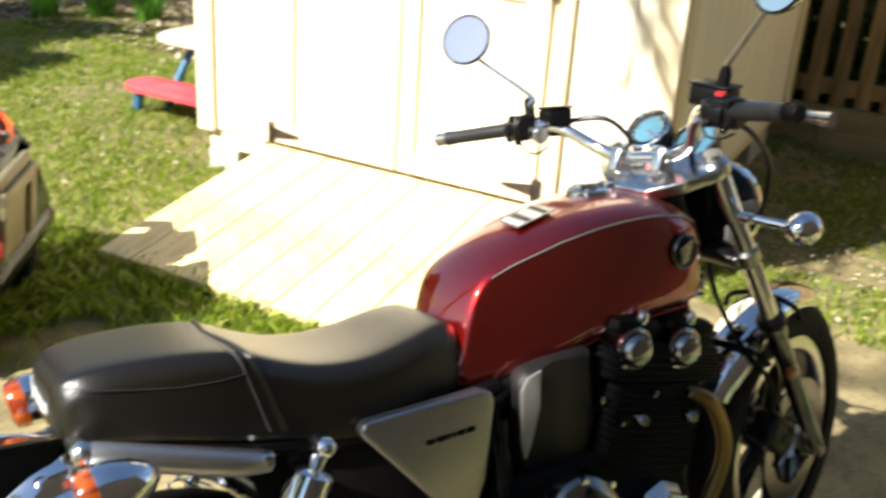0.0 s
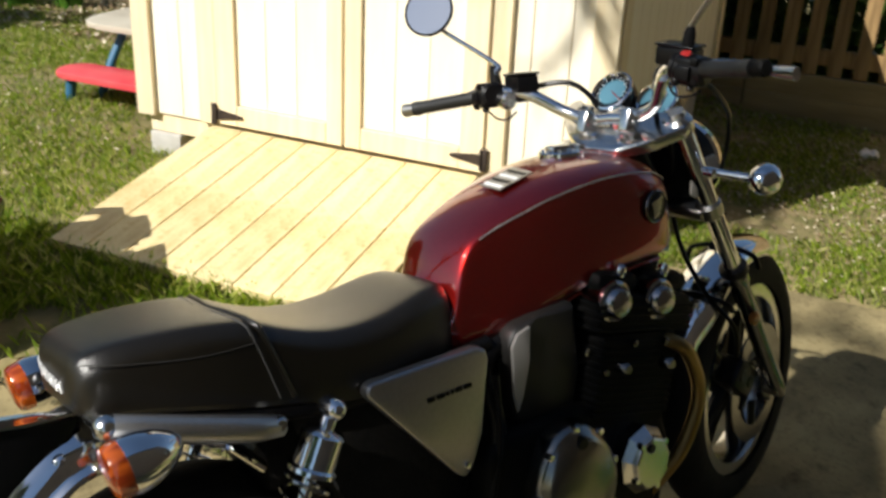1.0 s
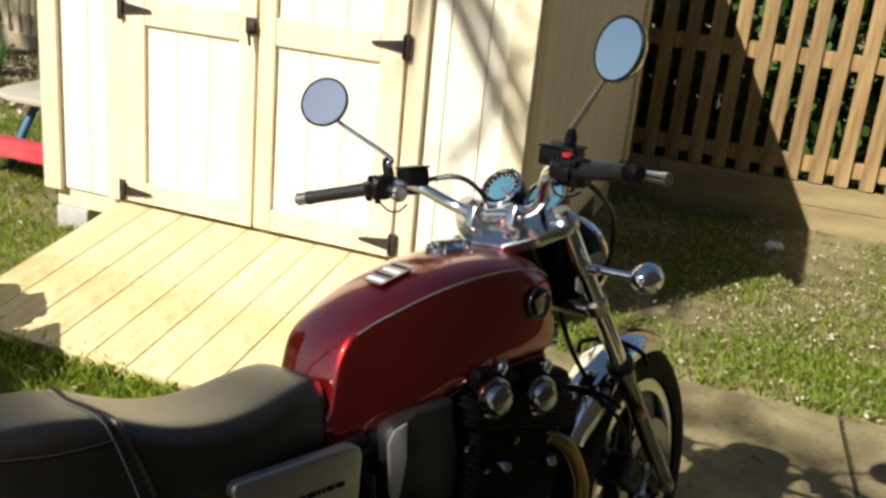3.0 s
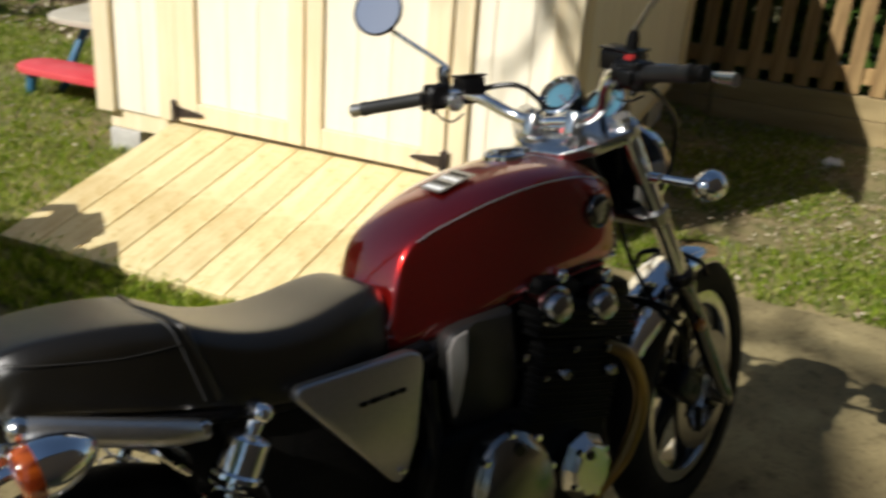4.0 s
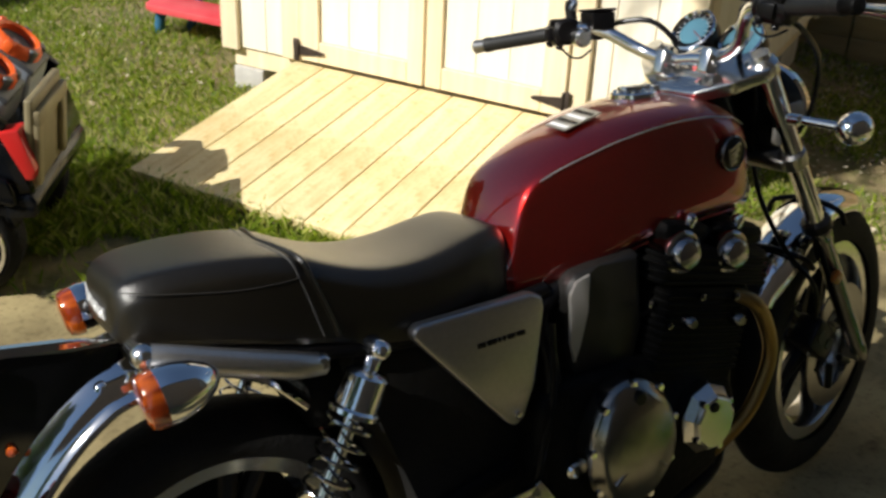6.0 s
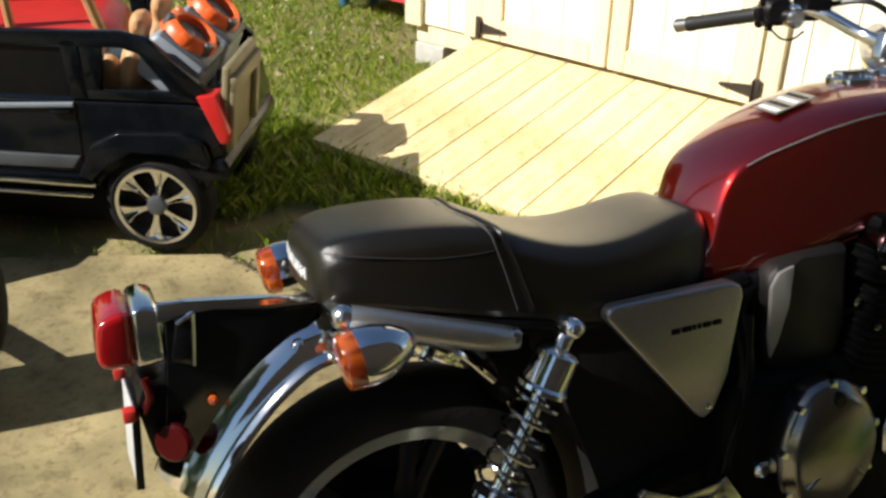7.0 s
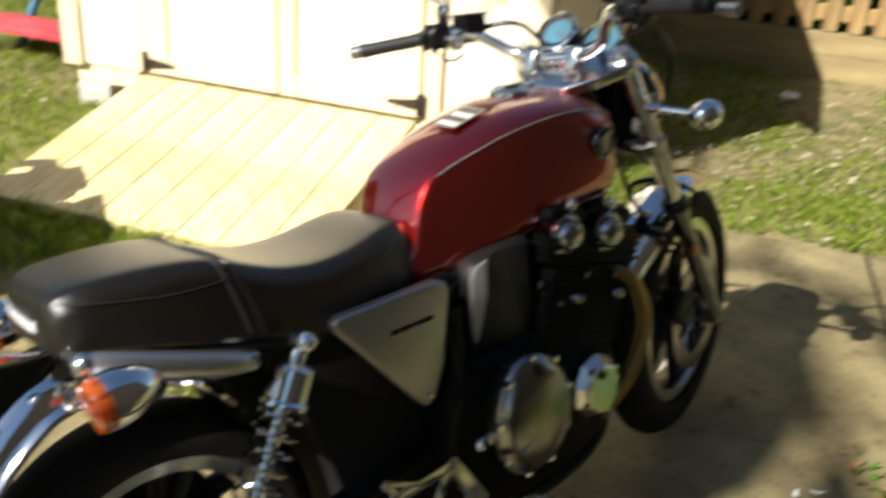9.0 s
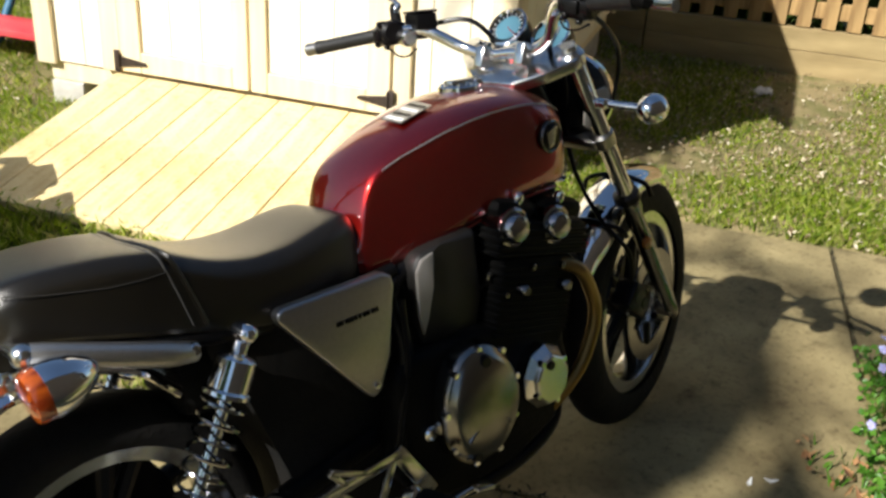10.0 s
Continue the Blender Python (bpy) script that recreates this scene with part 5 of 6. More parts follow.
for base, head, face in (((0.975, 0.262, 1.062), Vector((0.932, 0.428, 1.205)), (-0.785, -0.480, 0.390)), ((1.026, -0.208, 1.150), Vector((1.000, -0.340, 1.322)), (-0.95, 0.10, 0.26))):
    face = Vector(face).normalized()
    m = 1 if head.y > 0 else -1
    mirror = part("mirror", lathe([(0.002, 0.0495), (0.004, 0.053), (-0.004, 0.055), (-0.014, 0.050), (-0.022, 0.034), (-0.026, 0.012), (-0.0265, 0.001)], head, face, 36), CHROME, bars, "round chrome mirror on a thin stalk")
    part("mirror_rim", lathe([(0.0, 0.0555), (0.004, 0.056), (0.006, 0.0535), (0.003, 0.0505)], head, face, 36, False), BLACK, mirror)
    part("mirror_glass", lathe([(0.001, 0.0510), (0.0035, 0.0510), (0.0036, 0.001)], head, face, 36), MIRROR, mirror, "mirror glass")
    b = Vector(base)
    part("stalk", tube([b, b + Vector((0, 0, 0.018)), b + Vector((0.004, m * 0.006, 0.035)), head - face * 0.020 - Vector((0, m * 0.036, 0.034)), head - face * 0.016 - Vector((0, m * 0.024, 0.020))], [0.009, 0.009, 0.0055, 0.005, 0.0055], 10, 5), CHROME if m > 0 else ALUMINIUM, mirror)
    part("boot", lathe([(-0.012, 0.012), (0.020, 0.011), (0.032, 0.007)], b, (0, m * 0.2, 1), 14), RUBBER, mirror)

# footrests, pedal, stand
for m in (-1, 1):
    y0, y1 = sorted((m * 0.184, m * 0.197))
    beam = [((0.325, 0.342), (0.545, 0.362), 0.011), ((0.325, 0.335), (0.560, 0.258), 0.010), ((0.542, 0.364), (0.612, 0.258), 0.016), ((0.548, 0.258), (0.612, 0.256), 0.011), ((0.497, 0.283), (0.528, 0.350), 0.008), ((0.412, 0.340), (0.446, 0.300), 0.007), ((0.425, 0.352), (0.395, 0.388), 0.006), ((0.470, 0.356), (0.398, 0.390), 0.006)]
    bars_of = []
    for (xa, za), (xb, zb), r in beam:
        d = Vector((xb - xa, 0, zb - za)).normalized()
        o = Vector((-d.z, 0, d.x)) * r
        bars_of.append(prism([(xa - o.x - d.x * r * 0.5, za - o.z - d.z * r * 0.5), (xb - o.x + d.x * r * 0.5, zb - o.z + d.z * r * 0.5), (xb + o.x + d.x * r * 0.5, zb + o.z + d.z * r * 0.5), (xa + o.x - d.x * r * 0.5, za + o.z - d.z * r * 0.5)], y0, y1, 0.0025))
    hanger = part("footrest_hanger", join(*bars_of), POLISHED, bike, "polished triangular footrest hanger")
    part("rear_peg", join(bar((0.228, m * 0.20, 0.422), (0.300, m * 0.215, 0.352), 0.013), bar((0.292, m * 0.205, 0.340), (0.315, m * 0.225, 0.336), 0.021)), POLISHED, hanger, "folded passenger footrest")
    part("peg_mount", join(lathe([(-0.012, 0.026), (0.008, 0.026), (0.012, 0.020), (0.012, 0.001)], (0.232, m * 0.192, 0.368), (0, m, 0), 22), bar((0.24, m * 0.188, 0.365), (0.33, m * 0.188, 0.338), 0.013)), POLISHED, hanger)
    part("mount_bolt", bar((0.232, m * 0.203, 0.368), (0.232, m * 0.212, 0.368), 0.010, 10), CHROME, hanger)
    part("footrest_collar", lathe([(-0.010, 0.017), (0.012, 0.017), (0.016, 0.012), (0.016, 0.001)], (0.560, m * 0.203, 0.275), (0.25, m, 0), 18), CHROME, hanger)
    part("footrest", moved(join(box(-0.020, 0.020, -0.055, 0.050, -0.010, 0.012, 0.009, 3), box(-0.016, 0.016, -0.050, 0.045, 0.0121, 0.015, 0.002)), pose(0.578, m * 0.262, 0.270, 0, 0, -14 * m)), RUBBER, hanger, "black rubber footrest")
    part("feeler", bar((0.590, m * 0.300, 0.262), (0.594, m * 0.304, 0.220), 0.006), POLISHED, hanger)
part("brake_pedal", join(tube([(0.57, -0.215, 0.258), (0.615, -0.236, 0.244), (0.655, -0.242, 0.250), (0.680, -0.246, 0.254)], 0.007, 10, 4), moved(box(-0.020, 0.020, -0.020, 0.020, -0.006, 0.006, 0.004), pose(0.690, -0.250, 0.254, 0, 8, -8))), POLISHED, bike, "polished brake pedal")
part("side_stand", join(tube([(0.58, 0.15, 0.215), (0.555, 0.225, 0.11), (0.54, 0.275, -0.035)], 0.012, 10, 4), box(0.51, 0.575, 0.255, 0.300, -0.052, -0.042, 0.003)), BLACK, bike, "black side stand, folded out")
part("chain", join(tube([(0.54, 0.11, 0.40), (0.06, 0.11, 0.375)], 0.009, 8), tube([(0.54, 0.11, 0.33), (0.06, 0.11, 0.20)], 0.009, 8)), ENGINE, bike)
part("wiring", tube([(0.66, -0.13, 0.48), (0.72, -0.15, 0.56), (0.82, -0.15, 0.60), (0.88, -0.17, 0.56)], 0.006, 8, 5), BLACK, bike)
part("horn", lathe([(-0.01, 0.035), (0.015, 0.036), (0.02, 0.030), (0.022, 0.001)], (1.20, 0.02, 0.72), (0.9, -0.3, 0), 22), CHROME, bike, "chrome horn")
part("oil_cooler", box(1.085, 1.11, -0.10, 0.10, 0.50, 0.62, 0.006), ENGINE, bike)


# ---- toys and garden things ----
# ride-on car: x towards its tail, y away from the drive, z up
toy = thing("ride_on_car", "black plastic ride-on toy car with chrome wheels", "toy car", pose(-0.104, 1.674, 0.008, 0, 0, -27))
part("lower_body", prism([(-0.95, 0.20), (-0.96, 0.40), (-0.93, 0.455), (0.14, 0.470), (0.185, 0.45), (0.215, 0.34), (0.21, 0.255), (0.16, 0.24), (0.155, 0.20), (0.12, 0.265), (0.06, 0.305), (-0.06, 0.305), (-0.125, 0.265), (-0.165, 0.20)], 0.0, 0.56, 0.012, 3), TOY_BLACK, toy, "glossy black body shell")
# Added black block that stands in for deep shade beneath the car.
part("underbody", box(-0.95, -0.17, 0.05, 0.51, 0.055, 0.215, 0.02), ENGINE, toy, "black box added under the body to darken the toy's ground shade")
part("fender_flare", prism([(-0.215, 0.245), (-0.165, 0.345), (-0.085, 0.385), (0.10, 0.395), (0.165, 0.365), (0.18, 0.30), (0.165, 0.285), (0.125, 0.300), (0.075, 0.338), (-0.05, 0.340), (-0.12, 0.300), (-0.170, 0.225)], -0.030, 0.002, 0.010, 3), TOY_BLACK, toy)
part("sill_panel", prism([(-0.95, 0.255), (-0.23, 0.262), (-0.205, 0.300), (-0.95, 0.300)], -0.016, 0.002, 0.006), TOY_DARK, toy, "grey sill panel")
part("running_board", join(box(-0.95, -0.175, -0.035, 0.0, 0.180, 0.194, 0.005), box(-0.95, -0.165, -0.030, 0.0, 0.212, 0.229, 0.005)), CHROME, toy, "chrome running board")
part("belt_strip", prism([(-0.95, 0.400), (-0.205, 0.448), (-0.205, 0.462), (-0.95, 0.415)], -0.010, 0.002, 0.003), TOY_GREY, toy, "grey moulded strip along the door")
part("door_handle", box(-0.275, -0.215, -0.014, 0.0, 0.425, 0.437, 0.004), TOY_BLACK, toy)
part("door_seam", box(-0.206, -0.202, -0.003, 0.001, 0.24, 0.455), ENGINE, toy)
for y0 in (0.0, 0.53):
    part("window_frame", join(prism([(-0.95, 0.640), (-0.06, 0.668), (0.02, 0.652), (0.175, 0.515), (0.14, 0.472), (0.075, 0.500), (0.00, 0.615), (-0.05, 0.630), (-0.95, 0.612)], y0, y0 + 0.03, 0.006), prism([(-0.215, 0.47), (-0.160, 0.47), (-0.175, 0.640), (-0.225, 0.640)], y0, y0 + 0.03, 0.004), prism([(-0.165, 0.47), (0.15, 0.475), (0.13, 0.500), (-0.165, 0.500)], y0 + 0.001, y0 + 0.029, 0.003), prism([(-0.165, 0.50), (-0.125, 0.50), (-0.105, 0.62), (-0.17, 0.63)], y0 + 0.001, y0 + 0.029, 0.003)), TOY_BLACK, toy, "black window frame with open rear quarter")
part("window_panel", box(-0.95, -0.222, 0.012, 0.020, 0.472, 0.615), BLACK, toy, "dark side window")
part("tail_lamp", prism([(0.148, 0.498), (0.204, 0.506), (0.236, 0.392), (0.228, 0.362), (0.206, 0.362)], -0.012, 0.060, 0.006), TAIL_RED, toy, "red tail lamp")
part("rear_bumper", prism([(0.14, 0.24), (0.14, 0.31), (0.214, 0.32), (0.230, 0.29), (0.222, 0.25)], -0.015, 0.555, 0.012, 3), TOY_BLACK, toy)
gate = part("tailgate", moved(prism([(-0.012, 0.0), (0.012, 0.0), (0.014, 0.265), (-0.010, 0.265)], 0.02, 0.31, 0.008, 3), pose(0.202, 0, 0.315, 0, 6, 0)), TOY_KHAKI, toy, "dusty khaki tailgate leaning out")
part("gate_rim", moved(join(box(0.014, 0.030, 0.02, 0.06, 0.02, 0.225, 0.005), box(0.014, 0.030, 0.27, 0.31, 0.02, 0.225, 0.005), box(0.014, 0.032, 0.02, 0.31, 0.19, 0.235, 0.005)), pose(0.202, 0, 0.315, 0, 6, 0)), TOY_KHAKI, gate)
part("load_bed", box(-0.16, 0.16, 0.035, 0.525, 0.44, 0.452), TOY_BLACK, toy)
for k, y0 in enumerate((0.060, 0.310)):
    seat_of = pose(0.052, y0, 0.494, 0, 38, 0)
    unit = part("speaker_box", moved(prism([(-0.10, -0.03), (0.06, -0.03), (0.075, 0.03), (0.050, 0.112), (-0.112, 0.112), (-0.128, 0.070)], 0, 0.19, 0.018, 4), seat_of), TOY_GREY, toy, "grey toy loudspeaker with orange ring")
    part("box_band", moved(prism([(-0.105, 0.100), (0.054, 0.100), (0.050, 0.122), (-0.108, 0.122)], 0.008, 0.182, 0.008), seat_of), TOY_DARK, unit, "dark grey collar under the ring")
    m4 = seat_of @ pose(-0.046, 0.095, 0.118)
    part("speaker_ring", moved(lathe([(-0.01, 0.084), (0.020, 0.082), (0.036, 0.072), (0.040, 0.064), (0.034, 0.056), (0.010, 0.053)], (0, 0, 0), (0, 0, 1), 36, False), m4), ORANGE, unit, "orange ring")
    part("speaker_cone", moved(lathe([(0.016, 0.056), (0.004, 0.030), (0.010, 0.012), (0.012, 0.001)], (0, 0, 0), (0, 0, 1), 24), m4), TOY_DARK, unit)
    part("cone_cap", moved(ball((0, 0, 0.010), 0.016, (1, 1, 0.6), 14), m4), TOY_GREY, unit)
    for a in (0.4, 1.5, 2.6, 3.6, 4.7, 5.7):
        part("ring_lug", moved(box(-0.015, 0.015, -0.010, 0.012, 0.0, 0.040, 0.006), m4 @ pose(0.074 * math.cos(a), 0.074 * math.sin(a), 0, 0, 0, math.degrees(a) + 90)), ORANGE if round(a) % 2 else TOY_DARK, unit)
for x0, y0 in ((-0.052, 0.15), (-0.062, 0.36)):
    soft(part("seat_back", loft([[(x0 + dx + rx * math.cos(a), y0 + ry * math.sin(a), z) for a in (2 * math.pi * j / 14 for j in range(14))] for dx, rx, ry, z in ((-0.030, 0.036, 0.085, 0.42), (-0.020, 0.044, 0.092, 0.50), (-0.010, 0.046, 0.088, 0.560), (-0.004, 0.040, 0.070, 0.590), (0.000, 0.024, 0.038, 0.606), (0.003, 0.026, 0.044, 0.622), (0.008, 0.032, 0.056, 0.645), (0.010, 0.028, 0.050, 0.672), (0.010, 0.014, 0.026, 0.688))]), TOY_TAN, toy, "tan moulded seat back with headrest"), 1)
soft(part("seat_bolster", loft([[(-0.130 + r * math.cos(a), 0.10 + r * 0.8 * math.sin(a), z) for a in (2 * math.pi * j / 12 for j in range(12))] for r, z in ((0.030, 0.46), (0.034, 0.51), (0.034, 0.545), (0.022, 0.565), (0.008, 0.572))]), TOY_TAN, toy, "tan moulded seat bolster"), 1)
part("seat_base", box(-0.16, 0.0, 0.06, 0.50, 0.43, 0.475, 0.015), TOY_TAN, toy)


def toy_wheel(x, y, parent):
    c = Vector((x, y, 0.155))
    tyre = part("wheel", lathe([(-0.055, 0.122), (-0.058, 0.132), (-0.052, 0.146), (-0.038, 0.155), (0.038, 0.155), (0.052, 0.146), (0.058, 0.122)], c, (0, 1, 0), 48, False), RUBBER, parent, "black plastic toy wheel")
    part("tread", join(*[moved(box(-0.008, 0.008, -0.040, -0.012, 0.148, 0.157, 0.002, 1), Matrix.Translation(c) @ pose(0, 0, 0, 0, a * 10, 0)) for a in range(36)]), RUBBER, tyre)
    part("rim_ring", lathe([(-0.056, 0.124), (-0.062, 0.121), (-0.060, 0.111), (-0.030, 0.103), (-0.020, 0.103)], c, (0, 1, 0), 48, False), CHROME, tyre, "bright chrome rim")
    for k in range(6):
        a = radians(60 * k + 20)
        rows = []
        for r, h, y in ((0.020, 0.007, -0.050), (0.050, 0.008, -0.046), (0.078, 0.013, -0.046), (0.098, 0.024, -0.050), (0.115, 0.036, -0.054)):
            mid, t = c + Vector((r * math.cos(a), y, r * math.sin(a))), Vector((-math.sin(a), 0, math.cos(a)))
            dip = 0.006 if r > 0.06 else 0.001
            rows.append([mid - t * h + Vector((0, 0.012, 0)), mid - t * h, mid - t * h * 0.45, mid + Vector((0, dip, 0)), mid + t * h * 0.45, mid + t * h, mid + t * h + Vector((0, 0.012, 0))])
        part("rim_spoke", loft(rows), CHROME, tyre)
    part("rim_back", lathe([(-0.022, 0.104), (-0.018, 0.02), (-0.02, 0.001)], c, (0, 1, 0), 32), ENGINE, tyre)
    part("hub_cap", lathe([(-0.040, 0.030), (-0.058, 0.028), (-0.062, 0.020), (-0.062, 0.001)], c, (0, 1, 0), 20), TOY_DARK, tyre)


for x in (0.0, -0.74):
    toy_wheel(x, 0.045, toy)
    toy_wheel(x, 0.525, toy)

red_toy = thing("ride_on_car", "red and orange plastic ride-on toy behind the black one", "toy car", pose(-0.20, 2.62, 0.085, 0, 0, -10))
part("body", prism([(-0.9, 0.08), (-0.92, 0.30), (-0.55, 0.34), (0.05, 0.35), (0.13, 0.30), (0.15, 0.10)], 0, 0.52, 0.03, 3), TOY_RED, red_toy, "glossy red plastic body")
part("roof_frame", join(tube([(-0.80, 0.03, 0.32), (-0.70, 0.04, 0.49), (-0.06, 0.04, 0.52), (0.06, 0.03, 0.33)], 0.020, 8, 3), tube([(-0.80, 0.49, 0.32), (-0.70, 0.48, 0.49), (-0.06, 0.48, 0.52), (0.06, 0.49, 0.33)], 0.020, 8, 3), tube([(-0.06, 0.04, 0.52), (-0.06, 0.48, 0.52)], 0.016, 8), tube([(-0.24, 0.04, 0.33), (-0.25, 0.04, 0.51)], 0.016, 8)), TOY_TAN, red_toy, "orange-brown roof frame")
part("side_panel", box(-0.80, 0.04, 0.42, 0.46, 0.32, 0.50, 0.015, 3), TOY_RED, red_toy)
for x in (-0.02, -0.70):
    for y in (0.0, 0.52):
        part("wheel", lathe([(-0.05, 0.02), (-0.05, 0.10), (-0.035, 0.12), (0.035, 0.12), (0.05, 0.10), (0.05, 0.02)], (x, y, 0.12), (0, 1, 0), 28), RUBBER, red_toy)

tractor = thing("ride_on_tractor", "plastic ride-on toy tractor with a fat black rear wheel", "toy tractor", pose(-0.795, 1.085, 0.0))
rear = part("rear_wheel", lathe([(-0.105, 0.14), (-0.116, 0.190), (-0.112, 0.230), (-0.092, 0.260), (-0.055, 0.279), (0.0, 0.285), (0.055, 0.279), (0.092, 0.260), (0.112, 0.230), (0.116, 0.190), (0.105, 0.14)], (0, 0, 0.285), (0.1, 1, 0), 56, False), RUBBER, tractor, "fat smooth black plastic tyre")
part("rim", lathe([(-0.107, 0.144), (-0.095, 0.130), (-0.060, 0.115), (-0.060, 0.001)], (0, 0, 0.285), (0.1, 1, 0), 36), TOY_LIME, rear, "yellow-green wheel rim")
# Only the fat wheel shows; this body is added to shade the grass strip.
hood = pose(0, 0, 0, 0, 0, -40)
part("body", moved(prism([(-0.80, 0.12), (-0.80, 0.50), (-0.74, 0.56), (-0.54, 0.56), (-0.52, 0.26), (-0.40, 0.22), (-0.40, 0.12)], 0.30, 0.50, 0.03, 3), hood), TOY_LIME, tractor, "unseen yellow-green tractor body placed to shade the grass")
part("axle", bar((0, 0.10, 0.285), (-0.12, 0.46, 0.20), 0.03), TOY_BLACK, tractor)
part("rear_wheel", lathe([(-0.05, 0.02), (-0.05, 0.14), (-0.035, 0.16), (0.035, 0.16), (0.05, 0.14), (0.05, 0.02)], (-0.30, 0.62, 0.16), (0.64, 0.77, 0), 32), RUBBER, tractor)
part("front_wheel", lathe([(-0.05, 0.02), (-0.05, 0.10), (-0.035, 0.125), (0.035, 0.125), (0.05, 0.10), (0.05, 0.02)], (-0.52, 0.72, 0.125), (0.64, 0.77, 0), 28), RUBBER, tractor)
part("front_wheel", lathe([(-0.05, 0.02), (-0.05, 0.10), (-0.035, 0.125), (0.035, 0.125), (0.05, 0.10), (0.05, 0.02)], (-0.60, 0.54, 0.125), (0.64, 0.77, 0), 28), RUBBER, tractor)

# children's picnic table
table = thing("picnic_table", "child's plastic picnic table with red benches and blue legs", "picnic table", SHED @ pose(-0.50, 0.83, 0.070) @ Matrix.Diagonal((1.0, 1.0, 0.74, 1.0)))


def flat_plate(x0, x1, y0, y1, r, z0, z1):
    bm = bmesh.new()
    line = []
    for cx, cy, a0 in ((x1 - r, y1 - r, 0), (x0 + r, y1 - r, 90), (x0 + r, y0 + r, 180), (x1 - r, y0 + r, 270)):
        line += [(cx + r * math.cos(radians(a0 + k * 18)), cy + r * math.sin(radians(a0 + k * 18))) for k in range(6)]
    lo, hi = [bm.verts.new((x, y, z0)) for x, y in line], [bm.verts.new((x, y, z1)) for x, y in line]
    bm.faces.new(lo[::-1])
    bm.faces.new(hi)
    for k in range(len(lo)):
        j = (k + 1) % len(lo)
        bm.faces.new((lo[k], lo[j], hi[j], hi[k]))
    bmesh.ops.bevel(bm, geom=[e for e in bm.edges if abs(e.verts[0].co.z - e.verts[1].co.z) < 1e-5], offset=0.010, segments=2, profile=0.5, affect="EDGES")
    return bm


part("tabletop", flat_plate(-0.76, 0.45, -0.30, 0.30, 0.14, 0.475, 0.515), TABLE_TOP, table, "weathered beige tabletop")
part("bench", flat_plate(-0.76, 0.50, -0.50, -0.29, 0.08, 0.190, 0.235), BENCH_RED, table, "faded red bench")
part("bench", flat_plate(-0.76, 0.50, 0.29, 0.50, 0.08, 0.190, 0.235), BENCH_RED, table, "faded red bench")
for x in (-0.58, 0.30):
    for m in (-1, 1):
        part("leg", tube([(x, m * 0.12, 0.475), (x - 0.03, m * 0.22, 0.24), (x - 0.05, m * 0.30, 0.0)], 0.022, 10, 3), TABLE_BLUE, table, "blue plastic leg")
        part("bench_leg", join(tube([(x - 0.13 if x < 0 else x + 0.1, m * 0.40, 0.18), (x - 0.14 if x < 0 else x + 0.1, m * 0.42, 0.0)], 0.026, 10), tube([(x - 0.02, m * 0.24, 0.19), (x - 0.12 if x < 0 else x + 0.1, m * 0.40, 0.16)], 0.022, 8)), TABLE_BLUE, table)
part("centre_panel", box(-0.54, 0.32, -0.11, 0.11, 0.02, 0.47, 0.02), ENGINE, table, "dark panel between the legs")

# crumpled scrap of white paper on the grass
bm = ball((0, 0, 0), 0.045, (1.3, 1.0, 0.45), 14)
for v in bm.verts:
    v.co += 0.014 * noise.noise_vector(v.co * 40)
sp = yard(2.55, -2.15, lawn_height(2.55, -2.15) + 0.018)
scrap = part("paper_scrap", bm, WHITE, None, smooth=False)
scrap.location = sp
tagged(scrap, "small crumpled white paper scrap on the grass", "litter")


# ---- plants ----
def blades(count, place, height, width, seed, lean=0.5):
    """Thin upright triangles; place gives a ground point or None."""
    rng = random.Random(seed)
    vs, fs = [], []
    while count > 0:
        p = place(rng)
        count -= 1
        if p is None:
            continue
        a = rng.uniform(0, 2 * math.pi)
        h, w = height * rng.uniform(0.45, 1.25), width * rng.uniform(0.6, 1.3)
        dx, dy = math.cos(a) * w, math.sin(a) * w
        lx, ly = rng.gauss(0, lean) * h, rng.gauss(0, lean) * h
        k = len(vs)
        vs += [(p[0] - dx, p[1] - dy, p[2] - 0.004), (p[0] + dx, p[1] + dy, p[2] - 0.004), (p[0] + lx * 0.45 + dx * 0.7, p[1] + ly * 0.45 + dy * 0.7, p[2] + h * 0.62), (p[0] + lx, p[1] + ly, p[2] + h)]
        fs += [(k, k + 1, k + 2), (k, k + 2, k + 3)]
    return vs, fs


def lawn_place(s0, s1, n0, n1, gate_noise=None):
    def pick(rng):
        s, n = rng.uniform(s0, s1), rng.uniform(n0, n1)
        if on_concrete(s, n, -0.01) or (LEFT < s < RIGHT and -DEPTH < n < -0.02) or (-0.04 < s < 1.19 and -0.02 < n < 0.95):
            return None
        # Blades left out by the toys: dark bare soil stands in for shade.
        if s < 0.62 and n > drive_edge(s) - 0.34 - 0.12 * noise.noise((s * 4, n * 4, 1.0)) and rng.random() < 0.93:
            return None
        if gate_noise is not None and noise.noise((s * 1.6, n * 1.6, 7.0)) + 0.35 * noise.noise((s * 5, n * 5, 3.0)) + rng.uniform(-0.35, 0.35) < gate_noise:
            return None
        return yard(s, n, lawn_height(s, n))
    return pick


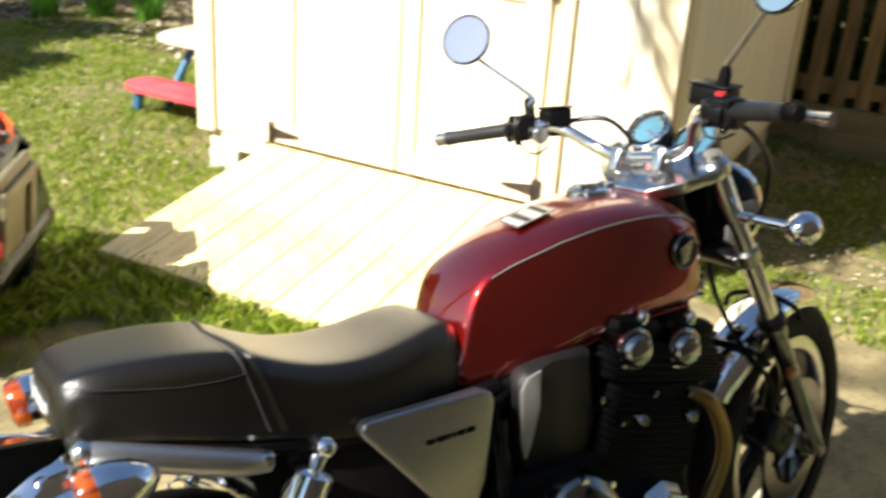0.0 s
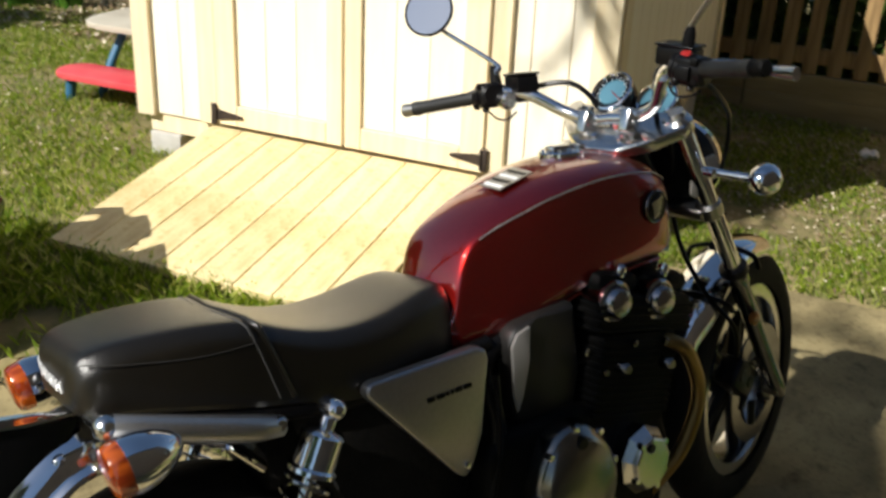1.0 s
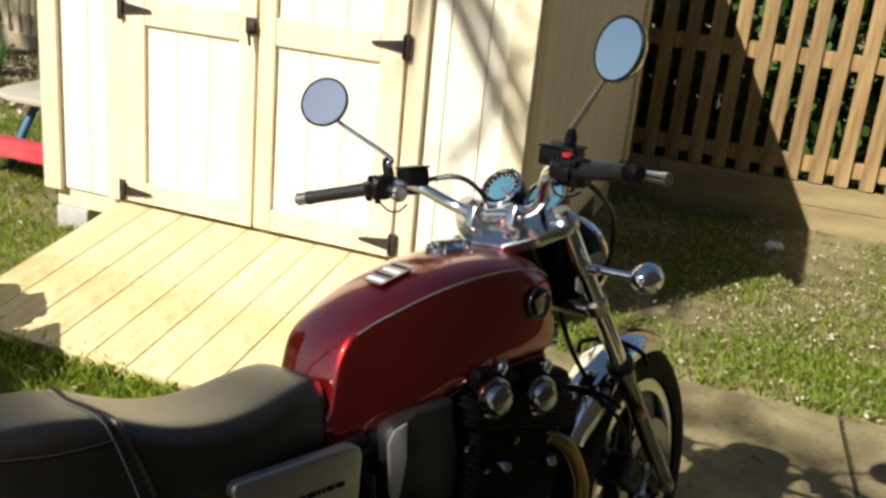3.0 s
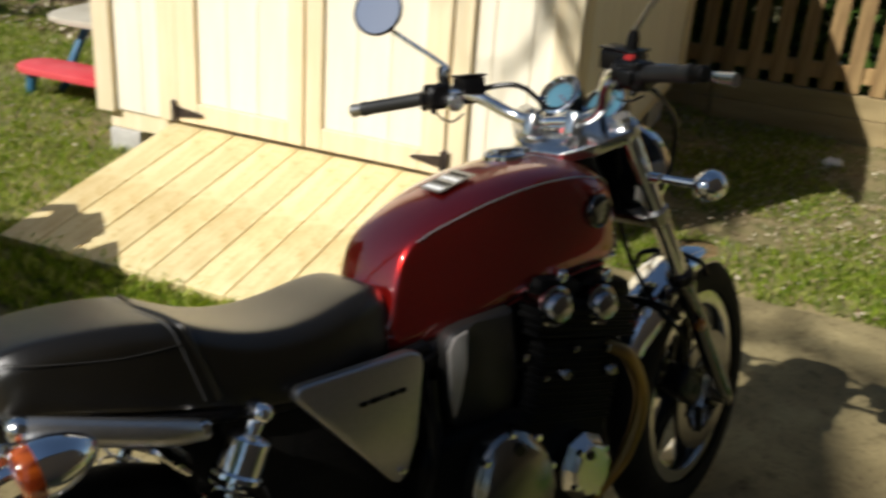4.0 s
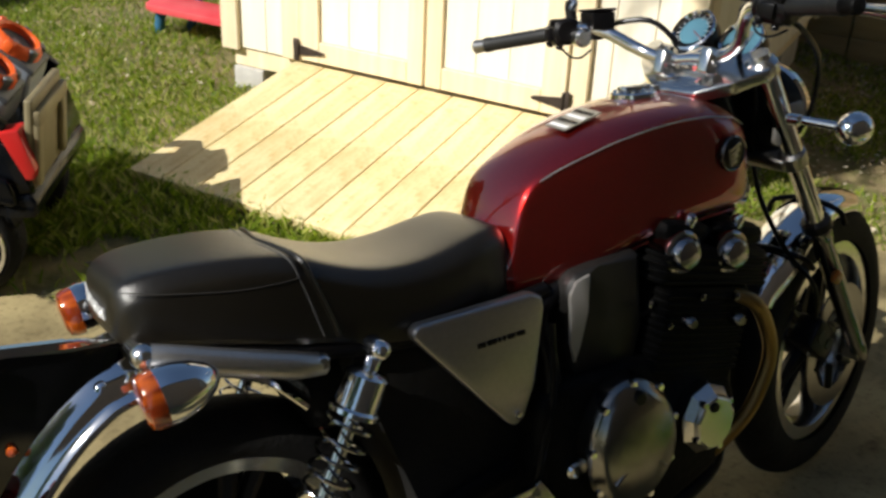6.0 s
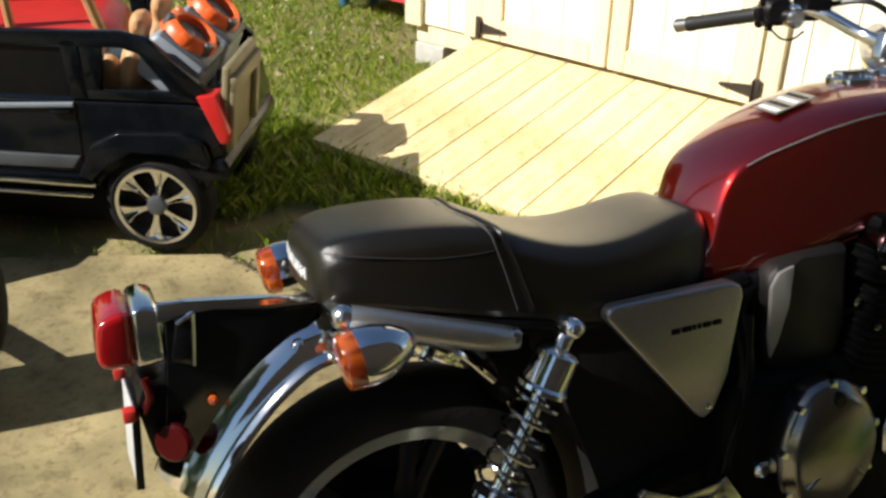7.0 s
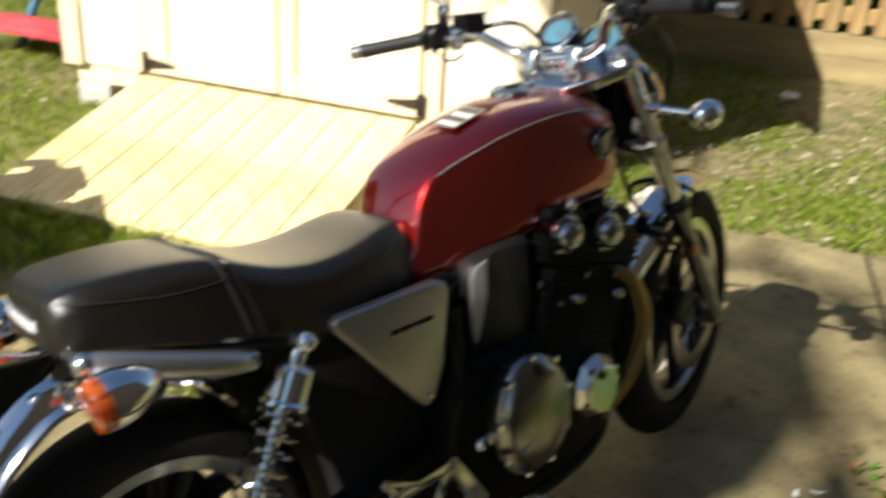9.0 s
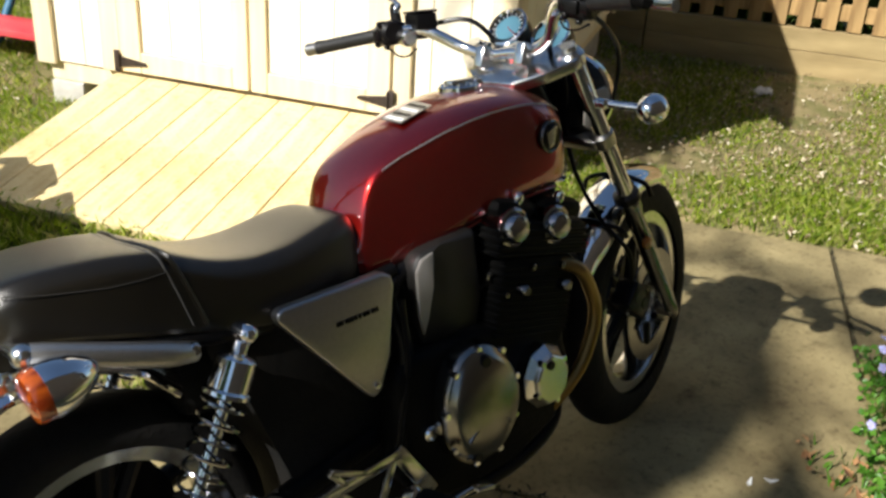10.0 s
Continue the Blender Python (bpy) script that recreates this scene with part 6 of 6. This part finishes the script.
scatter("grass", *blades(90000, lawn_place(-3.4, 1.35, -2.2, 1.68, -0.25), 0.036, 0.0035, 11), GRASS, "short patchy green spring grass", "grass")
scatter("grass", *blades(85000, lawn_place(1.2, 5.2, -2.75, 0.1, 0.05), 0.030, 0.0035, 12), GRASS, "thin grass among dry leaves", "grass")
scatter("grass", *blades(12000, lawn_place(1.5, 4.8, -0.60, -0.09, -0.35), 0.036, 0.004, 13), GRASS, "longer grass along the walk's edge", "grass")
scatter("grass", *blades(3200, lawn_place(3.00, 4.2, 0.66, 2.2), 0.040, 0.003, 15), GRASS, "grass among the flowers beside the walk", "grass")
scatter("grass", *blades(12000, lawn_place(-1.6, 0.3, 1.55, 3.2, -0.3), 0.030, 0.0035, 16), GRASS, "thin trodden grass along the drive's border", "grass")
scatter("grass", *blades(8000, lawn_place(-0.6, 1.30, 0.86, 1.53), 0.055, 0.0035, 14), GRASS, "longer grass at the foot of the ramp", "grass")


def chips(count, place, size, seed):
    rng = random.Random(seed)
    vs, fs = [], []
    for _ in range(count):
        p = place(rng)
        if p is None:
            continue
        q = Euler((rng.gauss(0, 0.5), rng.gauss(0, 0.5), rng.uniform(0, 6.3))).to_matrix()
        a, b = size * rng.uniform(0.5, 1.4), size * rng.uniform(0.3, 0.7)
        k = len(vs)
        base = Vector(p) + Vector((0, 0, rng.uniform(0.004, 0.028)))
        for x, y, z in ((-a, 0, 0), (-a * 0.2, -b, b * 0.3), (a, 0, 0), (-a * 0.1, b, b * 0.3)):
            vs.append(tuple(base + q @ Vector((x, y, z))))
        fs += [(k, k + 1, k + 2), (k, k + 2, k + 3)]
    return vs, fs


scatter("dry_leaves", *chips(15000, lawn_place(1.4, 5.0, -2.7, -0.11, -0.35), 0.0108, 21), STRAW, "scattered dry leaf bits on the grass", "leaves")
scatter("dry_leaves", *chips(9000, lawn_place(-4.2, -0.45, -3.0, 1.4, -0.5), 0.010, 22), STRAW, "scattered dry leaf bits on the lawn", "leaves")
scatter("mulch", *chips(9000, lawn_place(-6.0, -0.6, -3.05, -1.45), 0.022, 23), STRAW, "pale leaf mulch in the planting bed", "mulch")


def clump(s, n, size, seed, label, category, flowers=0):
    plant = thing(category.replace(" ", "_"), label, category, Matrix.Translation(yard(s, n, lawn_height(s, n))))
    rng = random.Random(seed)
    bm = bmesh.new()
    for _ in range(150):
        a, r = rng.uniform(0, 6.28), size * 0.35 * math.sqrt(rng.random())
        out, h, w = rng.uniform(0.1, 0.55) * size, size * rng.uniform(0.6, 1.15), 0.008
        base = Vector((r * math.cos(a), r * math.sin(a), -0.01))
        d, c = Vector((math.cos(a), math.sin(a), 0)), Vector((-math.sin(a), math.cos(a), 0)) * w
        rows = [base + d * out * t * t + Vector((0, 0, h * t * (1.25 - 0.3 * t))) for t in (0, 0.5, 1)]
        v = [bm.verts.new(rows[0] - c), bm.verts.new(rows[0] + c), bm.verts.new(rows[1] + c), bm.verts.new(rows[1] - c), bm.verts.new(rows[2])]
        bm.faces.new(v[:4])
        bm.faces.new((v[3], v[2], v[4]))
    part("leaves", bm, BULB_LEAF, plant, smooth=False)
    return plant


for k, (s, n, z) in enumerate(((-3.36, -1.70, 0.24), (-3.15, -2.0, 0.26), (-2.80, -2.12, 0.25), (-3.9, -1.6, 0.26), (-4.5, -1.9, 0.28))):
    tagged(clump(s, n, z, 40 + k, "green bulb leaf clump in the mulch bed", "bulb plant"), group="bulb plants in the bed")

# low flowers beside the walk
flowers = thing("flower_patch", "low leafy patch with pale violet flowers beside the walk", "flowers", Matrix.Translation(yard(3.17, 1.0, 0)))
rng = random.Random(5)
bm = bmesh.new()
for k in range(5200):
    x, y = rng.uniform(-0.225, 0.32), rng.uniform(-0.50, 0.33)
    if x < -0.15 + 0.06 * noise.noise((y * 9, 2.0, 0.0)) and rng.random() < 0.55:
        continue
    turf = SHED.to_3x3() @ Vector((x, y, 0))
    q = Euler((rng.gauss(0, 0.6), rng.gauss(0, 0.6), rng.uniform(0, 6.3))).to_matrix()
    base = turf + Vector((0, 0, 0.01 + rng.random() * 0.08))
    size = rng.uniform(0.014, 0.026)
    bm.faces.new([bm.verts.new(base + q @ Vector(p) * size) for p in ((0, 0, 0), (0.6, -0.4, 0.1), (1.25, 0, 0), (0.6, 0.4, 0.1))])
    if k % 64 == 0:
        q = Euler((rng.gauss(0, 0.35), rng.gauss(-0.5, 0.3), rng.uniform(0, 6.3))).to_matrix()
        head = turf + Vector((0, 0, rng.uniform(0.085, 0.115)))
        bf = bmesh.new()
        for j in range(5):
            r = q @ Euler((0, 0, j * 1.257)).to_matrix()
            bf.faces.new([bf.verts.new(head + r @ Vector(p) * 0.0125) for p in ((0, 0, 0), (0.55, -0.52, 0.12), (1.15, -0.30, 0.05), (1.15, 0.30, 0.05), (0.55, 0.52, 0.12))])
        part("flower", bf, VIOLET, flowers, "pale violet flower", smooth=False)
part("leaves", bm, BULB_LEAF, flowers, smooth=False, kind="stuff")


def skewed(s, n, z):
    return yard(s + joint_skew(n), n, z)


scatter("joint_dirt", *chips(1500, lambda r: yard(r.uniform(0.25, 2.86), 1.610 + r.gauss(0, 0.011 + 0.012 * max(0, noise.noise((r.random() * 9, 2.0, 1.0)))), -0.013), 0.007, 33), DIRT, "dark dirt packed in the slab joint", "dirt")
scatter("joint_dirt", *chips(700, lambda r: skewed(2.905 + r.gauss(0, 0.0025), r.uniform(-0.1, 0.66), -0.014), 0.004, 34), DIRT, "dark dirt packed in the walk joint", "dirt")
scatter("dry_leaves", *chips(18, lambda r: yard(r.uniform(2.79, 2.99), r.uniform(1.15, 1.33), 0.0), 0.020, 31), BROWN_LEAF, "orange-brown dry leaves on the slab's corner", "leaves")
scatter("weeds", *blades(24, lambda r: yard(r.uniform(2.82, 2.99), r.uniform(1.13, 1.30), 0.0), 0.050, 0.006, 17), BULB_LEAF, "young green shoots in the slab's corner", "weeds")
for k, (x, y, turn) in enumerate(((1.458, -0.358, 20), (1.508, -0.386, -50))):
    bm = loft([[(0.018 * t, 0.006 * (1 - t * t) * c, 0.004 + 0.010 * t * t + 0.003 * abs(c)) for c in (-1, 0, 1)] + [(0.018 * t, 0.006 * (1 - t * t) * c, 0.0028 + 0.010 * t * t + 0.003 * abs(c)) for c in (1, 0, -1)] for t in (-0.95, -0.5, 0, 0.5, 0.95)])
    petal = part("fallen_petal", bm, WHITE, None)
    petal.matrix_world = pose(x, y, -0.004, 0, 0, turn)
    tagged(petal, "curled white petal lying on the concrete", "petal", group="petals on the slab")


def limb_line(start, way, length, rng, bend=0.25):
    pts, p, d = [start], Vector(start), Vector(way).normalized()
    for _ in range(4):
        d = (d + Vector((rng.gauss(0, bend), rng.gauss(0, bend), rng.gauss(0.05, bend * 0.6)))).normalized()
        p = p + d * length / 4
        pts.append(p.copy())
    return pts


def bare_tree(x, y, height, seed, label, reaches=()):
    """A leafless tree: tapered trunk, limbs and twigs with a few young leaves."""
    tree = thing("tree", label, "tree", pose(x, y, -0.05))
    rng = random.Random(seed)
    trunk = limb_line(Vector((0, 0, 0)), (0.03, 0.02, 1), height * 0.6, rng, 0.06)
    part("trunk", tube(trunk, [0.20, 0.17, 0.15, 0.12, 0.09], 12, 3), BARK, tree)
    twigs = []
    for k in range(13):
        t = trunk[2 + k % 3] if k < 9 else trunk[4]
        a = k * 2.4 + rng.uniform(-0.4, 0.4)
        way = Vector((math.cos(a), math.sin(a), rng.uniform(0.5, 1.4)))
        line = limb_line(t, way, height * rng.uniform(0.20, 0.30), rng, 0.18)
        part("limb", tube(line, [0.065, 0.05, 0.038, 0.026, 0.012], 8, 2), BARK, tree)
        for j in range(7):
            b = line[1 + j % 4]
            way = Vector((rng.gauss(0, 1), rng.gauss(0, 1), rng.gauss(0.5, 0.6)))
            twigs.append(tube(limb_line(b, way, height * rng.uniform(0.10, 0.22), rng, 0.3), [0.020, 0.015, 0.011, 0.007, 0.004], 5, 1))
    for line, r in reaches:
        line = [Vector(q) for q in line]
        part("limb", tube(line, [r, r * 0.8, r * 0.7, r * 0.6, r * 0.5, r * 0.3], 8, 4), BARK, tree)
        for j in range(5):
            twigs.append(tube(limb_line(line[3 + j % 3], (rng.gauss(0, 0.4), rng.gauss(-0.3, 0.25), rng.gauss(-0.7, 0.3)), rng.uniform(0.5, 0.9), rng, 0.2), [0.018, 0.013, 0.010, 0.007, 0.004], 5, 1))
    part("twigs", join(*twigs), BARK, tree, kind="stuff")
    return tree


bare_tree(-6.0, 6.6, 10.5, 7, "bare early spring tree with grey-brown bark", [
    ([(0.1, -0.1, 5.0), (1.6, -2.6, 7.0), (3.05, -4.6, 6.2), (3.33, -5.10, 5.37), (3.48, -5.36, 4.90), (3.60, -5.57, 4.50)], 0.06),
    ([(0.1, -0.1, 5.4), (1.7, -2.8, 7.3), (3.10, -4.7, 6.3), (3.37, -5.17, 5.38), (3.52, -5.43, 4.92), (3.62, -5.62, 4.60)], 0.05)])
# Out of view; the two thickest limbs are added to darken the drive ahead of the bike.
bare_tree(-9.5, -3.0, 11.0, 19, "unseen bare tree with thin twigs, thick limbs added to shade the drive", [
    ([(0, 0, 5.2), (0.6, 0.9, 7.2), (1.0, 1.8, 8.0), (1.25, 2.5, 8.4), (1.4, 2.9, 8.7), (1.5, 3.3, 9.0)], 0.05),
    ([(0, 0, 5.6), (0.6, 1.1, 8.0), (0.9, 2.1, 8.8), (1.1, 2.9, 9.2), (1.2, 3.3, 9.0), (1.2, 3.8, 8.8)], 0.05),
    ([(0, 0, 5.2), (0.3, 1.4, 7.6), (0.7, 2.62, 8.3), (1.1, 2.66, 8.3), (1.4, 2.72, 8.3), (1.6, 2.84, 8.4)], 0.22),
    ([(0, 0, 5.0), (0.1, 1.3, 7.5), (0.40, 2.15, 8.3), (0.65, 2.30, 8.3), (0.90, 2.36, 8.3), (1.15, 2.40, 8.3)], 0.24),
    ([(0, 0, 4.4), (0.5, 1.6, 5.6), (0.9, 2.8, 6.1), (1.1, 3.3, 6.3), (1.2, 3.8, 6.4), (1.3, 4.3, 6.4)], 0.09)])


def young_trunks(s, n, label):
    """A few pale, slender stems that rise side by side from one root."""
    tree = thing("young_tree", label, "tree", Matrix.Translation(yard(s, n, lawn_height(s, n) - 0.03)))
    rng = random.Random(9)
    for dx, dy, lx, r in ((0.0, 0.0, -0.9, 0.017), (0.075, -0.02, -0.6, 0.020), (0.14, 0.03, -0.45, 0.015)):
        line = [Vector((dx + lx * t + rng.gauss(0, 0.006), dy + rng.gauss(0, 0.01), 2.6 * t)) for t in (0, 0.2, 0.45, 0.7, 1.0)]
        part("trunk", tube(line, [r * 1.25, r, r * 0.9, r * 0.75, r * 0.55], 10, 4), PALE_BARK, tree, "pale slender trunk")
    return tree


young_trunks(3.265, -1.23, "pale slender young trunks rising from leaf litter")


# Shrubs out of view, added only to cast shade on lawn and drive.
def evergreen(x, y, height, width, seed):
    tree = thing("shade_shrub", "unseen dense dark evergreen shrub added to cast shade", "shrub", pose(x, y, 0.0))
    rng = random.Random(seed)
    part("trunk", tube([(0, 0, 0), (0.02, 0, height * 0.5), (0, 0.01, height * 0.9)], [0.09, 0.06, 0.02], 8, 3), BARK, tree)
    vs, fs = [], []
    for _ in range(9000):
        z = height * rng.uniform(0.04, 1.0) ** 0.9
        r = width * (1 - z / height) ** 0.45 * math.sqrt(rng.uniform(0.3, 1.0)) * (1 + 0.25 * math.sin(z * 7 + rng.random()))
        a = rng.uniform(0, 6.28)
        c = Vector((r * math.cos(a), r * math.sin(a), z))
        q = Euler((rng.gauss(0, 0.8), rng.gauss(0, 0.8), a)).to_matrix()
        k = len(vs)
        for p in ((0, -0.035, 0), (0.10, 0, 0.02), (0, 0.035, 0), (-0.05, 0, -0.01)):
            vs.append(tuple(c + q @ Vector(p)))
        fs.append((k, k + 1, k + 2, k + 3))
    me = bpy.data.meshes.new("crown")
    me.from_pydata(vs, [], fs)
    me.materials.append(LEAF)
    new("crown", me).parent = tree
    return tree


evergreen(-0.95, 5.05, 1.7, 0.70, 3)
evergreen(-0.75, 5.8, 1.9, 0.75, 4)
evergreen(-1.10, 6.5, 2.0, 0.8, 6)
evergreen(-4.3, -2.05, 5.2, 1.15, 14)
evergreen(-6.6, -2.1, 7.6, 1.35, 15)


# hedge behind the slat fence
hedge_rng = random.Random(8)
vs, fs = [], []
for _ in range(26000):
    c = yard(hedge_rng.uniform(-0.6, 6.6), -2.70 - 0.18 - 0.5 * hedge_rng.random(), -0.1 + 2.2 * hedge_rng.random())
    q = Euler((hedge_rng.gauss(0, 0.9), hedge_rng.gauss(0, 0.9), hedge_rng.uniform(0, 6.3))).to_matrix()
    k = len(vs)
    vs += [tuple(c + q @ Vector(v)) for v in ((0, -0.04, 0), (0.09, 0, 0.01), (0, 0.04, 0), (-0.05, 0, 0))]
    fs.append((k, k + 1, k + 2, k + 3))
scatter("hedge", vs, fs, LEAF, "dark hedge leaves behind the slat fence", "hedge")
